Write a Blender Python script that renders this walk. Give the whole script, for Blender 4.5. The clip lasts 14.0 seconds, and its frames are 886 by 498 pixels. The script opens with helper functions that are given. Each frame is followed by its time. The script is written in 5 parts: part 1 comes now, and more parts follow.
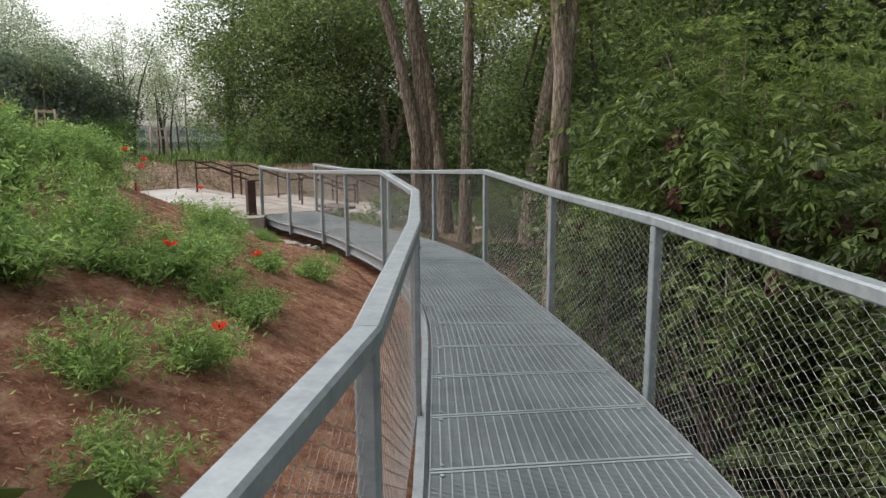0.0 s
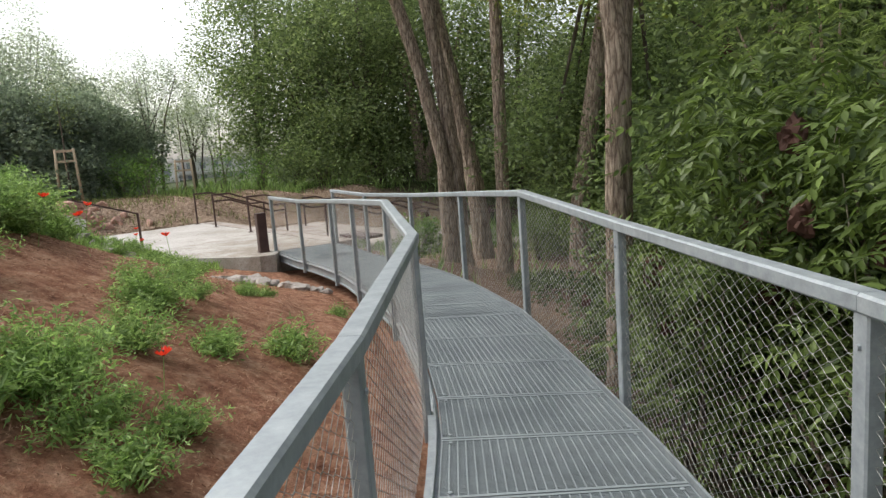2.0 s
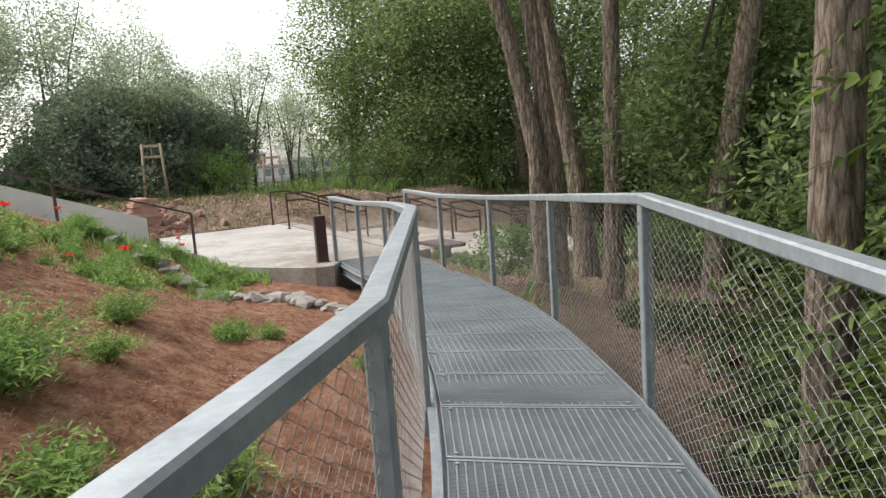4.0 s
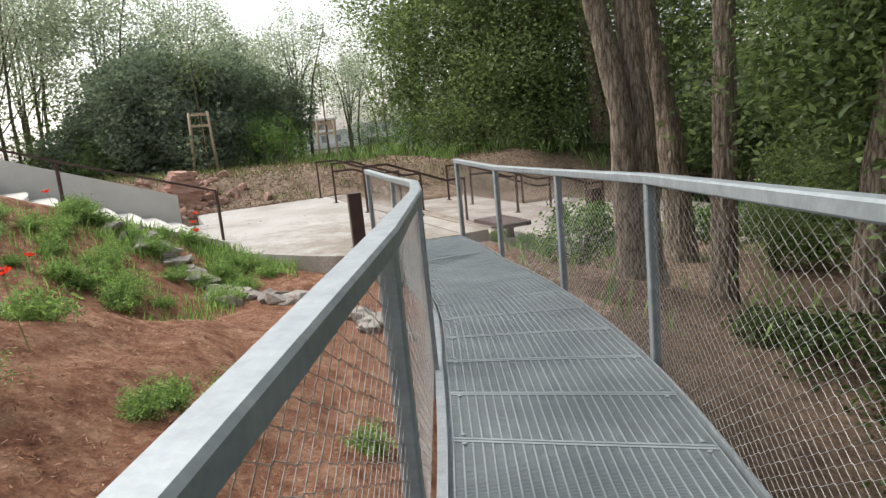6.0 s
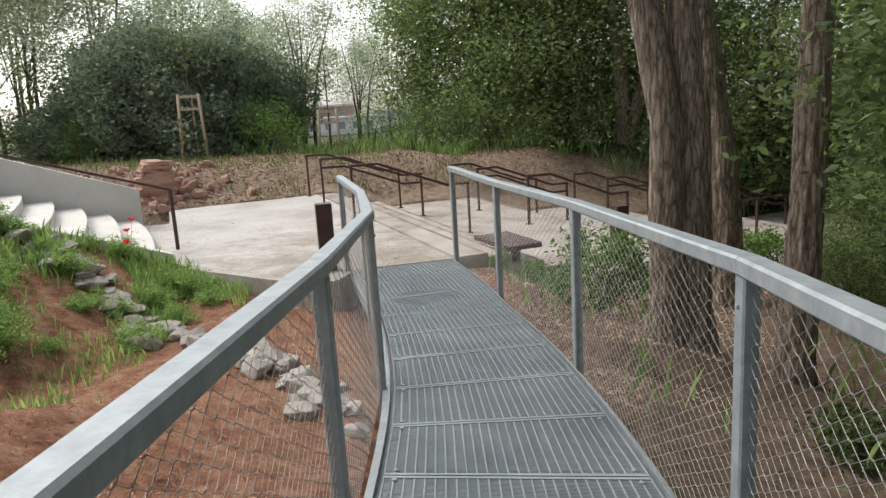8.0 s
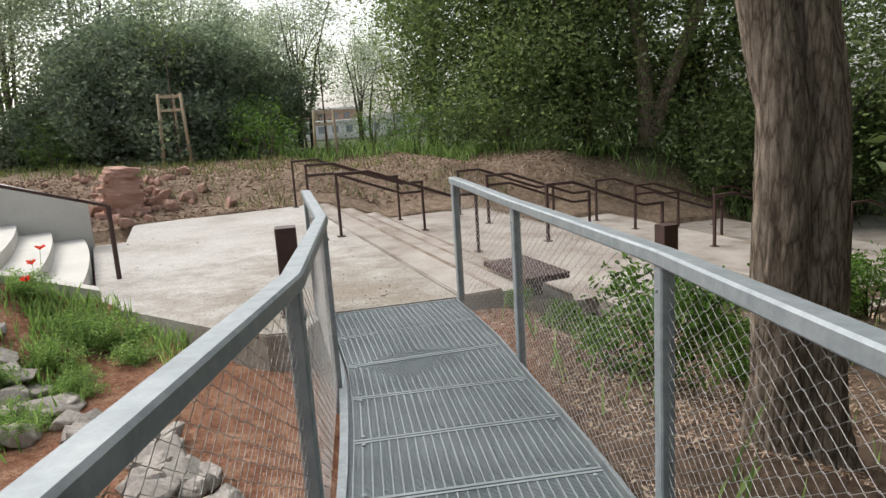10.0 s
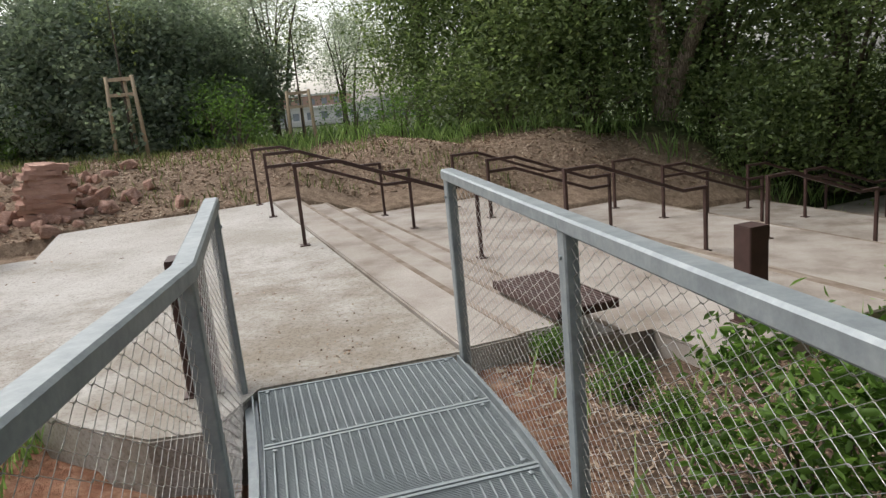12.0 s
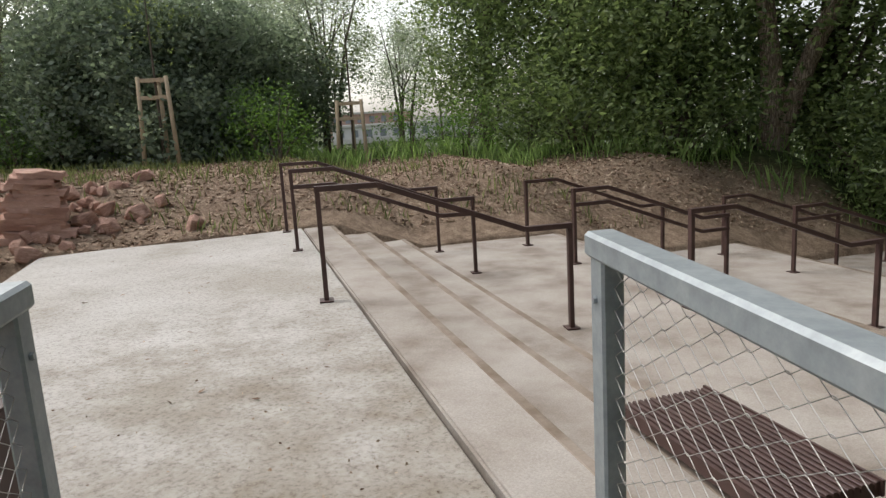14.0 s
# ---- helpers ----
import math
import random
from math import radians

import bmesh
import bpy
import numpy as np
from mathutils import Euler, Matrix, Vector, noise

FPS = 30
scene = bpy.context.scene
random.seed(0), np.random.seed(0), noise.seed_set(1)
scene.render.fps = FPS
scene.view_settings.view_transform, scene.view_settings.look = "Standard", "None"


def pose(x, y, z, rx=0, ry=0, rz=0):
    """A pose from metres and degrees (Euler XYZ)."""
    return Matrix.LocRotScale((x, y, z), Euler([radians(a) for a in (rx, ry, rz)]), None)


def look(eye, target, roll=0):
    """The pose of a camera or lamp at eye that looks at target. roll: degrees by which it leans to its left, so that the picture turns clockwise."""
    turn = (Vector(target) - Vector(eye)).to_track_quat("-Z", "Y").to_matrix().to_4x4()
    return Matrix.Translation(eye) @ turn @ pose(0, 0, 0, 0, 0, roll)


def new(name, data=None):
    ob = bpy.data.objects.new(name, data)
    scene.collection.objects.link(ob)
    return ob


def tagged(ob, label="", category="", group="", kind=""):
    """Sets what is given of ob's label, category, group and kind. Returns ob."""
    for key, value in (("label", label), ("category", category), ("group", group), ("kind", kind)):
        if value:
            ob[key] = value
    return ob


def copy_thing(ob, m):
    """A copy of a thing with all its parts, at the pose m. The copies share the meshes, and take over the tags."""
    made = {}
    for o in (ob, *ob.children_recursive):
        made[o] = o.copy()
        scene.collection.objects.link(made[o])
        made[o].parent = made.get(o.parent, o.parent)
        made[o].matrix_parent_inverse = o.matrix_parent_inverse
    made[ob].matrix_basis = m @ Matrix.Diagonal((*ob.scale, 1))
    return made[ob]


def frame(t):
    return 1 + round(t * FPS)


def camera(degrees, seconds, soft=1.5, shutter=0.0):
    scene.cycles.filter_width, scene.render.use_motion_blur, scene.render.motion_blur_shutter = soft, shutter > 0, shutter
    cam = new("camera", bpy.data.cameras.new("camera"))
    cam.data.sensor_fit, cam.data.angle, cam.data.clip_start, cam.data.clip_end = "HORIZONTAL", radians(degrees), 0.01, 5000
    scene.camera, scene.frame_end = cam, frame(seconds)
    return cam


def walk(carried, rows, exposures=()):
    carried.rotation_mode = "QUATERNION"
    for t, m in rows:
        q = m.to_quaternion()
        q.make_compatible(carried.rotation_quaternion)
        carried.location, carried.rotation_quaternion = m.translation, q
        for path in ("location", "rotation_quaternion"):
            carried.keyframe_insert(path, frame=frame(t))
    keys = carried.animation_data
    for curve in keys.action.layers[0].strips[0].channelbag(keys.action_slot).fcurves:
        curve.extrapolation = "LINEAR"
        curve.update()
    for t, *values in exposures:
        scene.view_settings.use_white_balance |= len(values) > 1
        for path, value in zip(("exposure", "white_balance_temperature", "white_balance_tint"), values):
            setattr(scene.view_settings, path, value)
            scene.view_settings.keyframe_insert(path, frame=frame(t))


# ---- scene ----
cam = camera(64.5, 14.0, 1.4)
PATH = [
    (0, (0.361, 0.613, 1.561), (0.295, 2.581, 1.21), -0.3),
    (0.5, (0.486, 1.193, 1.54), (0.384, 3.176, 1.295), -0.3),
    (1, (0.494, 1.586, 1.519), (0.384, 3.562, 1.229), -1.3),
    (1.5, (0.485, 2.052, 1.516), (0.306, 4.027, 1.255), -3.0),
    (2, (0.505, 2.537, 1.528), (0.3, 4.502, 1.219), -4.3),
    (4.5, (0.471, 5.328, 1.325), (-0.098, 7.224, 1.039), -3.2),
    (5, (0.363, 5.685, 1.34), (-0.239, 7.569, 1.041), -2.7),
    (5.5, (0.255, 6.225, 1.311), (-0.369, 8.094, 0.967), -4.8),
    (6, (0.18, 6.727, 1.323), (-0.522, 8.562, 0.95), -5.7),
    (6.5, (0.017, 7.149, 1.344), (-0.643, 9.016, 1.061), -2.7),
    (7, (0.018, 7.628, 1.344), (-0.53, 9.528, 1.044), -5.0),
    (7.5, (-0.022, 8.079, 1.366), (-0.61, 9.955, 0.999), -4.9),
    (8, (-0.153, 8.476, 1.369), (-0.895, 10.289, 0.972), -3.5),
    (10.5, (-0.888, 10.614, 1.25), (-1.657, 12.419, 0.863), -3.9),
    (11, (-1.042, 11.1, 1.212), (-1.756, 12.932, 0.848), -5.9),
    (11.5, (-1.261, 11.583, 1.172), (-1.996, 13.399, 0.771), -5.7),
    (12, (-1.506, 12.047, 1.14), (-2.259, 13.848, 0.703), -5.5),
    (12.5, (-1.729, 12.496, 1.107), (-2.649, 14.198, 0.599), -6.6),
    (13, (-2.004, 12.961, 1.07), (-2.868, 14.674, 0.504), -4.5),
    (13.5, (-2.223, 13.491, 1.031), (-3.135, 15.199, 0.531), -3.8),
    (14, (-2.478, 13.934, 1.006), (-3.366, 15.688, 0.638), -3.4),
]
walk(cam, [(t, look(eye, target, roll)) for t, eye, target, roll in PATH],
     [(0.0, 0.62), (0.5, 0.74), (2.0, 0.8), (5.0, 0.89), (8.0, 0.75), (11.0, 0.68), (11.6, 0.52), (12.5, 0.5), (14.0, 0.48)])

# ---- light ----
world = bpy.data.worlds.new("overcast_sky")
scene.world = world
world.use_nodes = True
wn, wl = world.node_tree.nodes, world.node_tree.links
sky = wn.new("ShaderNodeTexSky")
sky.sky_type, sky.sun_disc = "NISHITA", False
sky.sun_elevation, sky.sun_rotation = radians(48), radians(-62)
sky.dust_density, sky.air_density = 3.0, 1.0
grey = wn.new("ShaderNodeHueSaturation")
grey.inputs["Saturation"].default_value = 0.32
wl.new(sky.outputs["Color"], grey.inputs["Color"])
bg = wn["Background"]
bg.inputs["Strength"].default_value = 0.15
wl.new(grey.outputs["Color"], bg.inputs["Color"])
sun = new("sun", bpy.data.lights.new("sun", "SUN"))
sun.data.energy, sun.data.angle, sun.data.color = 1.3, radians(25), (1.0, 0.96, 0.9)
sun.matrix_world = look((-12, 8, 16), (0, 11, 0))


# ---- materials ----
def material(name, rough=0.8, metal=0.0, spec=0.3):
    m = bpy.data.materials.new(name)
    m.use_nodes = True
    b = m.node_tree.nodes["Principled BSDF"]
    b.inputs["Roughness"].default_value, b.inputs["Metallic"].default_value = rough, metal
    b.inputs["Specular IOR Level"].default_value = spec
    return m, m.node_tree.nodes, m.node_tree.links, b


def ramp(nodes, stops):
    r = nodes.new("ShaderNodeValToRGB")
    while len(r.color_ramp.elements) < len(stops):
        r.color_ramp.elements.new(0.5)
    for e, (p, c) in zip(r.color_ramp.elements, stops):
        e.position, e.color = p, (*c, 1)
    return r


def noise_tex(nodes, links, scale, detail=4, rough=0.6, coord=None):
    n = nodes.new("ShaderNodeTexNoise")
    n.inputs["Scale"].default_value, n.inputs["Detail"].default_value, n.inputs["Roughness"].default_value = scale, detail, rough
    if coord:
        links.new(coord, n.inputs["Vector"])
    return n


def mix(nodes, links, a, b, fac, mode="MIX"):
    x = nodes.new("ShaderNodeMix")
    x.data_type, x.blend_type = "RGBA", mode
    for sock, v in ((x.inputs["Factor"], fac), (x.inputs["A"], a), (x.inputs["B"], b)):
        if isinstance(v, (int, float)):
            sock.default_value = v
        elif isinstance(v, tuple):
            sock.default_value = (*v, 1)
        else:
            links.new(v, sock)
    return x.outputs["Result"]


def bump(nodes, links, bsdf, height, strength=0.4, distance=0.01):
    b = nodes.new("ShaderNodeBump")
    b.inputs["Strength"].default_value, b.inputs["Distance"].default_value = strength, distance
    links.new(height, b.inputs["Height"])
    links.new(b.outputs["Normal"], bsdf.inputs["Normal"])


def speckled(name, stops, scale, fine, rough=0.85, metal=0.0, strength=0.4, distance=0.01, stretch=None, spec=0.3, fine_fac=0.35, fine_stops=None):
    """Two scales of noise: broad colour patches and a fine grain, with relief from the grain."""
    m, n, l, b = material(name, rough, metal, spec)
    co = n.new("ShaderNodeTexCoord").outputs["Object"]
    if stretch:
        mp = n.new("ShaderNodeMapping")
        mp.inputs["Scale"].default_value = stretch
        l.new(co, mp.inputs["Vector"])
        co = mp.outputs["Vector"]
    big = noise_tex(n, l, scale, 5, 0.6, co)
    r = ramp(n, stops)
    l.new(big.outputs["Fac"], r.inputs["Fac"])
    small = noise_tex(n, l, fine, 6, 0.7, co)
    fr = ramp(n, fine_stops or [(0.3, (0.45, 0.45, 0.45)), (0.7, (1.0, 1.0, 1.0))])
    l.new(small.outputs["Fac"], fr.inputs["Fac"])
    l.new(mix(n, l, r.outputs["Color"], fr.outputs["Color"], fine_fac, "MULTIPLY"), b.inputs["Base Color"])
    bump(n, l, b, small.outputs["Fac"], strength, distance)
    return m


def leaf_material(name, dark, light, gloss=0.45, through_amount=0.42):
    m, n, l, b = material(name, gloss, 0.0, 0.4)
    g = n.new("ShaderNodeNewGeometry")
    r = ramp(n, [(0.0, dark), (0.75, light), (1.0, tuple(min(1, c * 1.35) for c in light))])
    l.new(g.outputs["Random Per Island"], r.inputs["Fac"])
    l.new(r.outputs["Color"], b.inputs["Base Color"])
    t = n.new("ShaderNodeBsdfTranslucent")
    l.new(mix(n, l, r.outputs["Color"], (0.9, 1.0, 0.35), 0.35, "MULTIPLY"), t.inputs["Color"])
    ms = n.new("ShaderNodeMixShader")
    ms.inputs["Fac"].default_value = through_amount
    l.new(b.outputs["BSDF"], ms.inputs[1])
    l.new(t.outputs["BSDF"], ms.inputs[2])
    l.new(ms.outputs["Shader"], n["Material Output"].inputs["Surface"])
    return m


STEEL = speckled("galvanised_steel", [(0.3, (0.27, 0.3, 0.315)), (0.5, (0.33, 0.365, 0.38)), (0.7, (0.4, 0.43, 0.44))], 14.0, 60.0, 0.5, 0.35, 0.1, 0.002, None, 0.5, 0.3)
GRATE = speckled("galvanised_grating", [(0.3, (0.25, 0.285, 0.295)), (0.7, (0.37, 0.41, 0.42))], 2.0, 60.0, 0.55, 0.3, 0.1, 0.002, None, 0.4, 0.25)
WIRE = speckled("stainless_wire", [(0.3, (0.42, 0.41, 0.4)), (0.7, (0.58, 0.57, 0.55))], 8.0, 200.0, 0.3, 0.95, 0.1, 0.001, None, 0.5, 0.2)
RUST = speckled("brown_painted_steel", [(0.3, (0.06, 0.032, 0.028)), (0.7, (0.1, 0.056, 0.048))], 6.0, 120.0, 0.5, 0.0, 0.15, 0.002, None, 0.4, 0.3)


def trodden_concrete():
    """Pale concrete with brown dirt trodden in where the walkway ends."""
    m, n, l, b = material("stained_landing_concrete", 0.88, 0.0, 0.25)
    co = n.new("ShaderNodeTexCoord").outputs["Object"]
    cloud, blot, grit = noise_tex(n, l, 0.9, 6, 0.65, co), noise_tex(n, l, 2.3, 8, 0.72, co), noise_tex(n, l, 42.0, 6, 0.8, co)
    base = ramp(n, [(0.36, (0.41, 0.38, 0.34)), (0.47, (0.49, 0.465, 0.435)), (0.65, (0.56, 0.54, 0.515))])
    l.new(cloud.outputs["Fac"], base.inputs["Fac"])
    dist = n.new("ShaderNodeVectorMath")
    dist.operation = "DISTANCE"
    dist.inputs[1].default_value = (-3.7, 15.2, SLAB_LEVEL)
    l.new(co, dist.inputs[0])
    near = n.new("ShaderNodeMapRange")
    near.inputs["From Min"].default_value, near.inputs["From Max"].default_value = 0.2, 4.5
    near.inputs["To Min"].default_value, near.inputs["To Max"].default_value = 0.27, -0.06
    l.new(dist.outputs["Value"], near.inputs["Value"])
    s = n.new("ShaderNodeMath")
    s.operation = "ADD"
    l.new(blot.outputs["Fac"], s.inputs[0])
    l.new(near.outputs["Result"], s.inputs[1])
    sm = ramp(n, [(0.54, (0, 0, 0)), (0.66, (0.5, 0.5, 0.5)), (0.82, (1, 1, 1))])
    l.new(s.outputs[0], sm.inputs["Fac"])
    c = mix(n, l, base.outputs["Color"], (0.31, 0.27, 0.225), sm.outputs["Color"])
    gr = ramp(n, [(0.34, (0.5, 0.47, 0.44)), (0.5, (0.95, 0.95, 0.94)), (0.75, (1.08, 1.08, 1.08))])
    l.new(grit.outputs["Fac"], gr.inputs["Fac"])
    l.new(mix(n, l, c, gr.outputs["Color"], 0.95, "MULTIPLY"), b.inputs["Base Color"])
    bump(n, l, b, grit.outputs["Fac"], 0.6, 0.008)
    return m


SLAB_LEVEL = -0.245
LANDING = trodden_concrete()
AGGREGATE = speckled("brushed_aggregate_concrete", [(0.35, (0.31, 0.26, 0.22)), (0.5, (0.44, 0.39, 0.345)), (0.68, (0.53, 0.485, 0.44))], 1.6, 110.0, 0.9, 0.0, 0.6, 0.006, None, 0.25, 0.6)
NOSING = speckled("dirty_step_edge", [(0.35, (0.2, 0.15, 0.11)), (0.65, (0.36, 0.3, 0.25))], 3.0, 60.0, 0.9, 0.0, 0.4, 0.004)
CONCRETE_WALL = speckled("white_concrete", [(0.3, (0.55, 0.53, 0.49)), (0.7, (0.68, 0.66, 0.61))], 1.5, 40.0, 0.8, 0.0, 0.15, 0.003, None, 0.25, 0.2)


def bark_material():
    """Long vertical ridges broken by cracks, pale on the crests."""
    m, n, l, b = material("ridged_bark", 0.92, 0.0, 0.2)
    co = n.new("ShaderNodeTexCoord").outputs["Object"]
    mp = n.new("ShaderNodeMapping")
    mp.inputs["Scale"].default_value = (24, 24, 4.2)
    l.new(co, mp.inputs["Vector"])
    warp = noise_tex(n, l, 1.3, 3, 0.6, mp.outputs["Vector"])
    vor = n.new("ShaderNodeTexVoronoi")
    vor.feature = "DISTANCE_TO_EDGE"
    vor.inputs["Scale"].default_value = 1.0
    l.new(mix(n, l, mp.outputs["Vector"], warp.outputs["Color"], 1.0, "ADD"), vor.inputs["Vector"])
    fine = noise_tex(n, l, 1.4, 8, 0.8, mp.outputs["Vector"])
    r = ramp(n, [(0.0, (0.22, 0.165, 0.125)), (0.1, (0.46, 0.37, 0.295)), (0.45, (0.68, 0.57, 0.46))])
    l.new(vor.outputs["Distance"], r.inputs["Fac"])
    fr = ramp(n, [(0.36, (0.3, 0.27, 0.25)), (0.5, (0.75, 0.73, 0.7)), (0.64, (1.15, 1.12, 1.08))])
    l.new(fine.outputs["Fac"], fr.inputs["Fac"])
    l.new(mix(n, l, r.outputs["Color"], fr.outputs["Color"], 0.9, "MULTIPLY"), b.inputs["Base Color"])
    h = n.new("ShaderNodeMath")
    h.operation, h.inputs[1].default_value = "MULTIPLY_ADD", 0.9
    l.new(fine.outputs["Fac"], h.inputs[0])
    l.new(vor.outputs["Distance"], h.inputs[2])
    bump(n, l, b, h.outputs[0], 1.0, 0.06)
    return m


BARK = bark_material()
BARK_DARK = speckled("dark_bark", [(0.3, (0.09, 0.075, 0.06)), (0.7, (0.2, 0.165, 0.13))], 4.0, 14.0, 0.9, 0.0, 0.8, 0.03, (2.5, 2.5, 0.6), 0.2, 0.6)
ROCK = speckled("grey_stone", [(0.3, (0.28, 0.25, 0.225)), (0.7, (0.52, 0.475, 0.43))], 4.0, 40.0, 0.85, 0.0, 0.5, 0.01)
RED_ROCK = speckled("red_rock", [(0.3, (0.4, 0.22, 0.165)), (0.7, (0.68, 0.45, 0.36))], 2.0, 25.0, 0.9, 0.0, 0.7, 0.03, (1, 1, 4))
STAKE_WOOD = speckled("pale_round_wood", [(0.3, (0.46, 0.35, 0.23)), (0.7, (0.62, 0.5, 0.36))], 3.0, 40.0, 0.8, 0.0, 0.3, 0.004, (4, 4, 0.6))
LEAF_FOREST = leaf_material("forest_leaves", (0.07, 0.095, 0.034), (0.22, 0.27, 0.095), 0.45, 0.55)
# evergreen green lightened and greyed to carry the haze in front of it
LEAF_DARK = leaf_material("hazed_evergreen_leaves", (0.14, 0.18, 0.135), (0.3, 0.36, 0.27), 0.45, 0.55)
LEAF_WOOD = leaf_material("woodland_leaves", (0.075, 0.11, 0.047), (0.22, 0.29, 0.115), 0.45, 0.55)
LEAF_GREEN = leaf_material("fresh_shrub_leaves", (0.04, 0.065, 0.018), (0.15, 0.21, 0.055))
LEAF_HERB = leaf_material("bright_shrub_leaves", (0.05, 0.1, 0.02), (0.17, 0.3, 0.06), 0.45, 0.5)
LEAF_MID = leaf_material("mid_green_woodland_leaves", (0.1, 0.145, 0.06), (0.28, 0.35, 0.15), 0.45, 0.55)
# low foliage on the ravine side, canopy shade put into its green
LEAF_SHADE = leaf_material("shaded_green_leaves", (0.03, 0.05, 0.02), (0.1, 0.14, 0.045), 0.45, 0.4)
LEAF_CANOPY = leaf_material("light_canopy_leaves", (0.1, 0.15, 0.05), (0.27, 0.34, 0.12), 0.45, 0.65)
SEED = leaf_material("dry_seed_clusters", (0.035, 0.017, 0.013), (0.11, 0.05, 0.035), 0.7, 0.2)
DRY_TWIG = speckled("dry_pale_twigs", [(0.3, (0.34, 0.29, 0.23)), (0.7, (0.5, 0.44, 0.36))], 8.0, 40.0, 0.9)
# far foliage: the pale grey of distance haze is mixed into the leaf colour
LEAF_PALE = leaf_material("haze_paled_leaves", (0.23, 0.27, 0.21), (0.48, 0.53, 0.42), 0.45, 0.55)
LEAF_YELLOW = leaf_material("yellow_green_leaves", (0.1, 0.135, 0.03), (0.29, 0.33, 0.08), 0.45, 0.55)
LEAF_SHRUB = leaf_material("shrub_leaves", (0.022, 0.038, 0.012), (0.11, 0.15, 0.042))
HERB = leaf_material("feathery_herb", (0.13, 0.22, 0.065), (0.34, 0.48, 0.17), 0.6, 0.5)
GRASS = leaf_material("meadow_grass", (0.08, 0.11, 0.03), (0.26, 0.29, 0.12), 0.6)
POPPY = leaf_material("poppy_petal", (0.55, 0.02, 0.012), (0.8, 0.06, 0.03), 0.6)


def ground_material():
    """Bare red mulch on the bank, brown chips on the far mound and grey-brown soil under the trees."""
    m, n, l, b = material("bank_soil", 0.95, 0.0, 0.15)
    co = n.new("ShaderNodeTexCoord").outputs["Object"]
    sx = n.new("ShaderNodeSeparateXYZ")
    l.new(co, sx.inputs["Vector"])
    big, mid, fine = noise_tex(n, l, 0.9, 4, 0.6, co), noise_tex(n, l, 7.0, 5, 0.7, co), noise_tex(n, l, 45.0, 5, 0.75, co)
    vor = n.new("ShaderNodeTexVoronoi")
    vor.inputs["Scale"].default_value = 38.0
    l.new(co, vor.inputs["Vector"])
    red = ramp(n, [(0.3, (0.17, 0.075, 0.046)), (0.48, (0.33, 0.168, 0.106)), (0.7, (0.53, 0.34, 0.235))])
    l.new(mid.outputs["Fac"], red.inputs["Fac"])
    brown = ramp(n, [(0.3, (0.21, 0.155, 0.115)), (0.55, (0.36, 0.275, 0.205)), (0.8, (0.5, 0.41, 0.31))])
    l.new(mid.outputs["Fac"], brown.inputs["Fac"])
    soil = ramp(n, [(0.3, (0.12, 0.085, 0.065)), (0.6, (0.24, 0.175, 0.13)), (0.85, (0.34, 0.26, 0.195))])
    l.new(mid.outputs["Fac"], soil.inputs["Fac"])

    def step(src, lo, hi):
        mr = n.new("ShaderNodeMapRange")
        mr.interpolation_type = "SMOOTHSTEP"
        mr.inputs["From Min"].default_value, mr.inputs["From Max"].default_value = lo, hi
        l.new(src, mr.inputs["Value"])
        return mr.outputs["Result"]

    def add(a, bb, k):
        x = n.new("ShaderNodeMath")
        x.operation, x.inputs[1].default_value = "MULTIPLY_ADD", k
        l.new(a, x.inputs[0])
        if isinstance(bb, (int, float)):
            x.inputs[2].default_value = bb
        else:
            l.new(bb, x.inputs[2])
        return x.outputs[0]

    far = step(add(big.outputs["Fac"], sx.outputs["Y"], 1.0), 17.2, 18.4)
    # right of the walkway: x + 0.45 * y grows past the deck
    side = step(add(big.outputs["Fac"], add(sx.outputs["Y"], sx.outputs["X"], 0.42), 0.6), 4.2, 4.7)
    # soil darkened along the ravine, its colour holding the shade below the shrubs
    ravine_shade = ramp(n, [(0.3, (0.035, 0.03, 0.02)), (0.6, (0.075, 0.06, 0.04)), (0.85, (0.13, 0.1, 0.065))])
    l.new(mid.outputs["Fac"], ravine_shade.inputs["Fac"])
    shade_soil = mix(n, l, ravine_shade.outputs["Color"], soil.outputs["Color"], step(add(big.outputs["Fac"], sx.outputs["Y"], 1.5), 9.6, 11.2))
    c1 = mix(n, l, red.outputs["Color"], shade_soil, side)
    c2 = mix(n, l, c1, brown.outputs["Color"], far)
    green = ramp(n, [(0.3, (0.035, 0.05, 0.02)), (0.7, (0.1, 0.13, 0.05))])
    l.new(mid.outputs["Fac"], green.inputs["Fac"])
    c2 = mix(n, l, c2, green.outputs["Color"], step(add(big.outputs["Fac"], add(sx.outputs["X"], sx.outputs["Y"], -0.12), 1.5), 28.0, 29.5))
    fr = ramp(n, [(0.3, (0.4, 0.36, 0.34)), (0.62, (1, 1, 1))])
    l.new(fine.outputs["Fac"], fr.inputs["Fac"])
    c3 = mix(n, l, c2, fr.outputs["Color"], 0.55, "MULTIPLY")
    vr = ramp(n, [(0.0, (0.55, 0.5, 0.46)), (0.6, (1.1, 1.05, 1.0))])
    l.new(vor.outputs["Color"], vr.inputs["Fac"])
    l.new(mix(n, l, c3, vr.outputs["Color"], 0.5, "MULTIPLY"), b.inputs["Base Color"])
    bump(n, l, b, fine.outputs["Fac"], 0.9, 0.03)
    return m


FAR_GLASS = speckled("distant_window_glass", [(0.3, (0.2, 0.22, 0.24)), (0.7, (0.3, 0.32, 0.34))], 0.6, 3.0, 0.15, 0.0, 0.05, 0.002, None, 0.5, 0.2)
GROUND = ground_material()


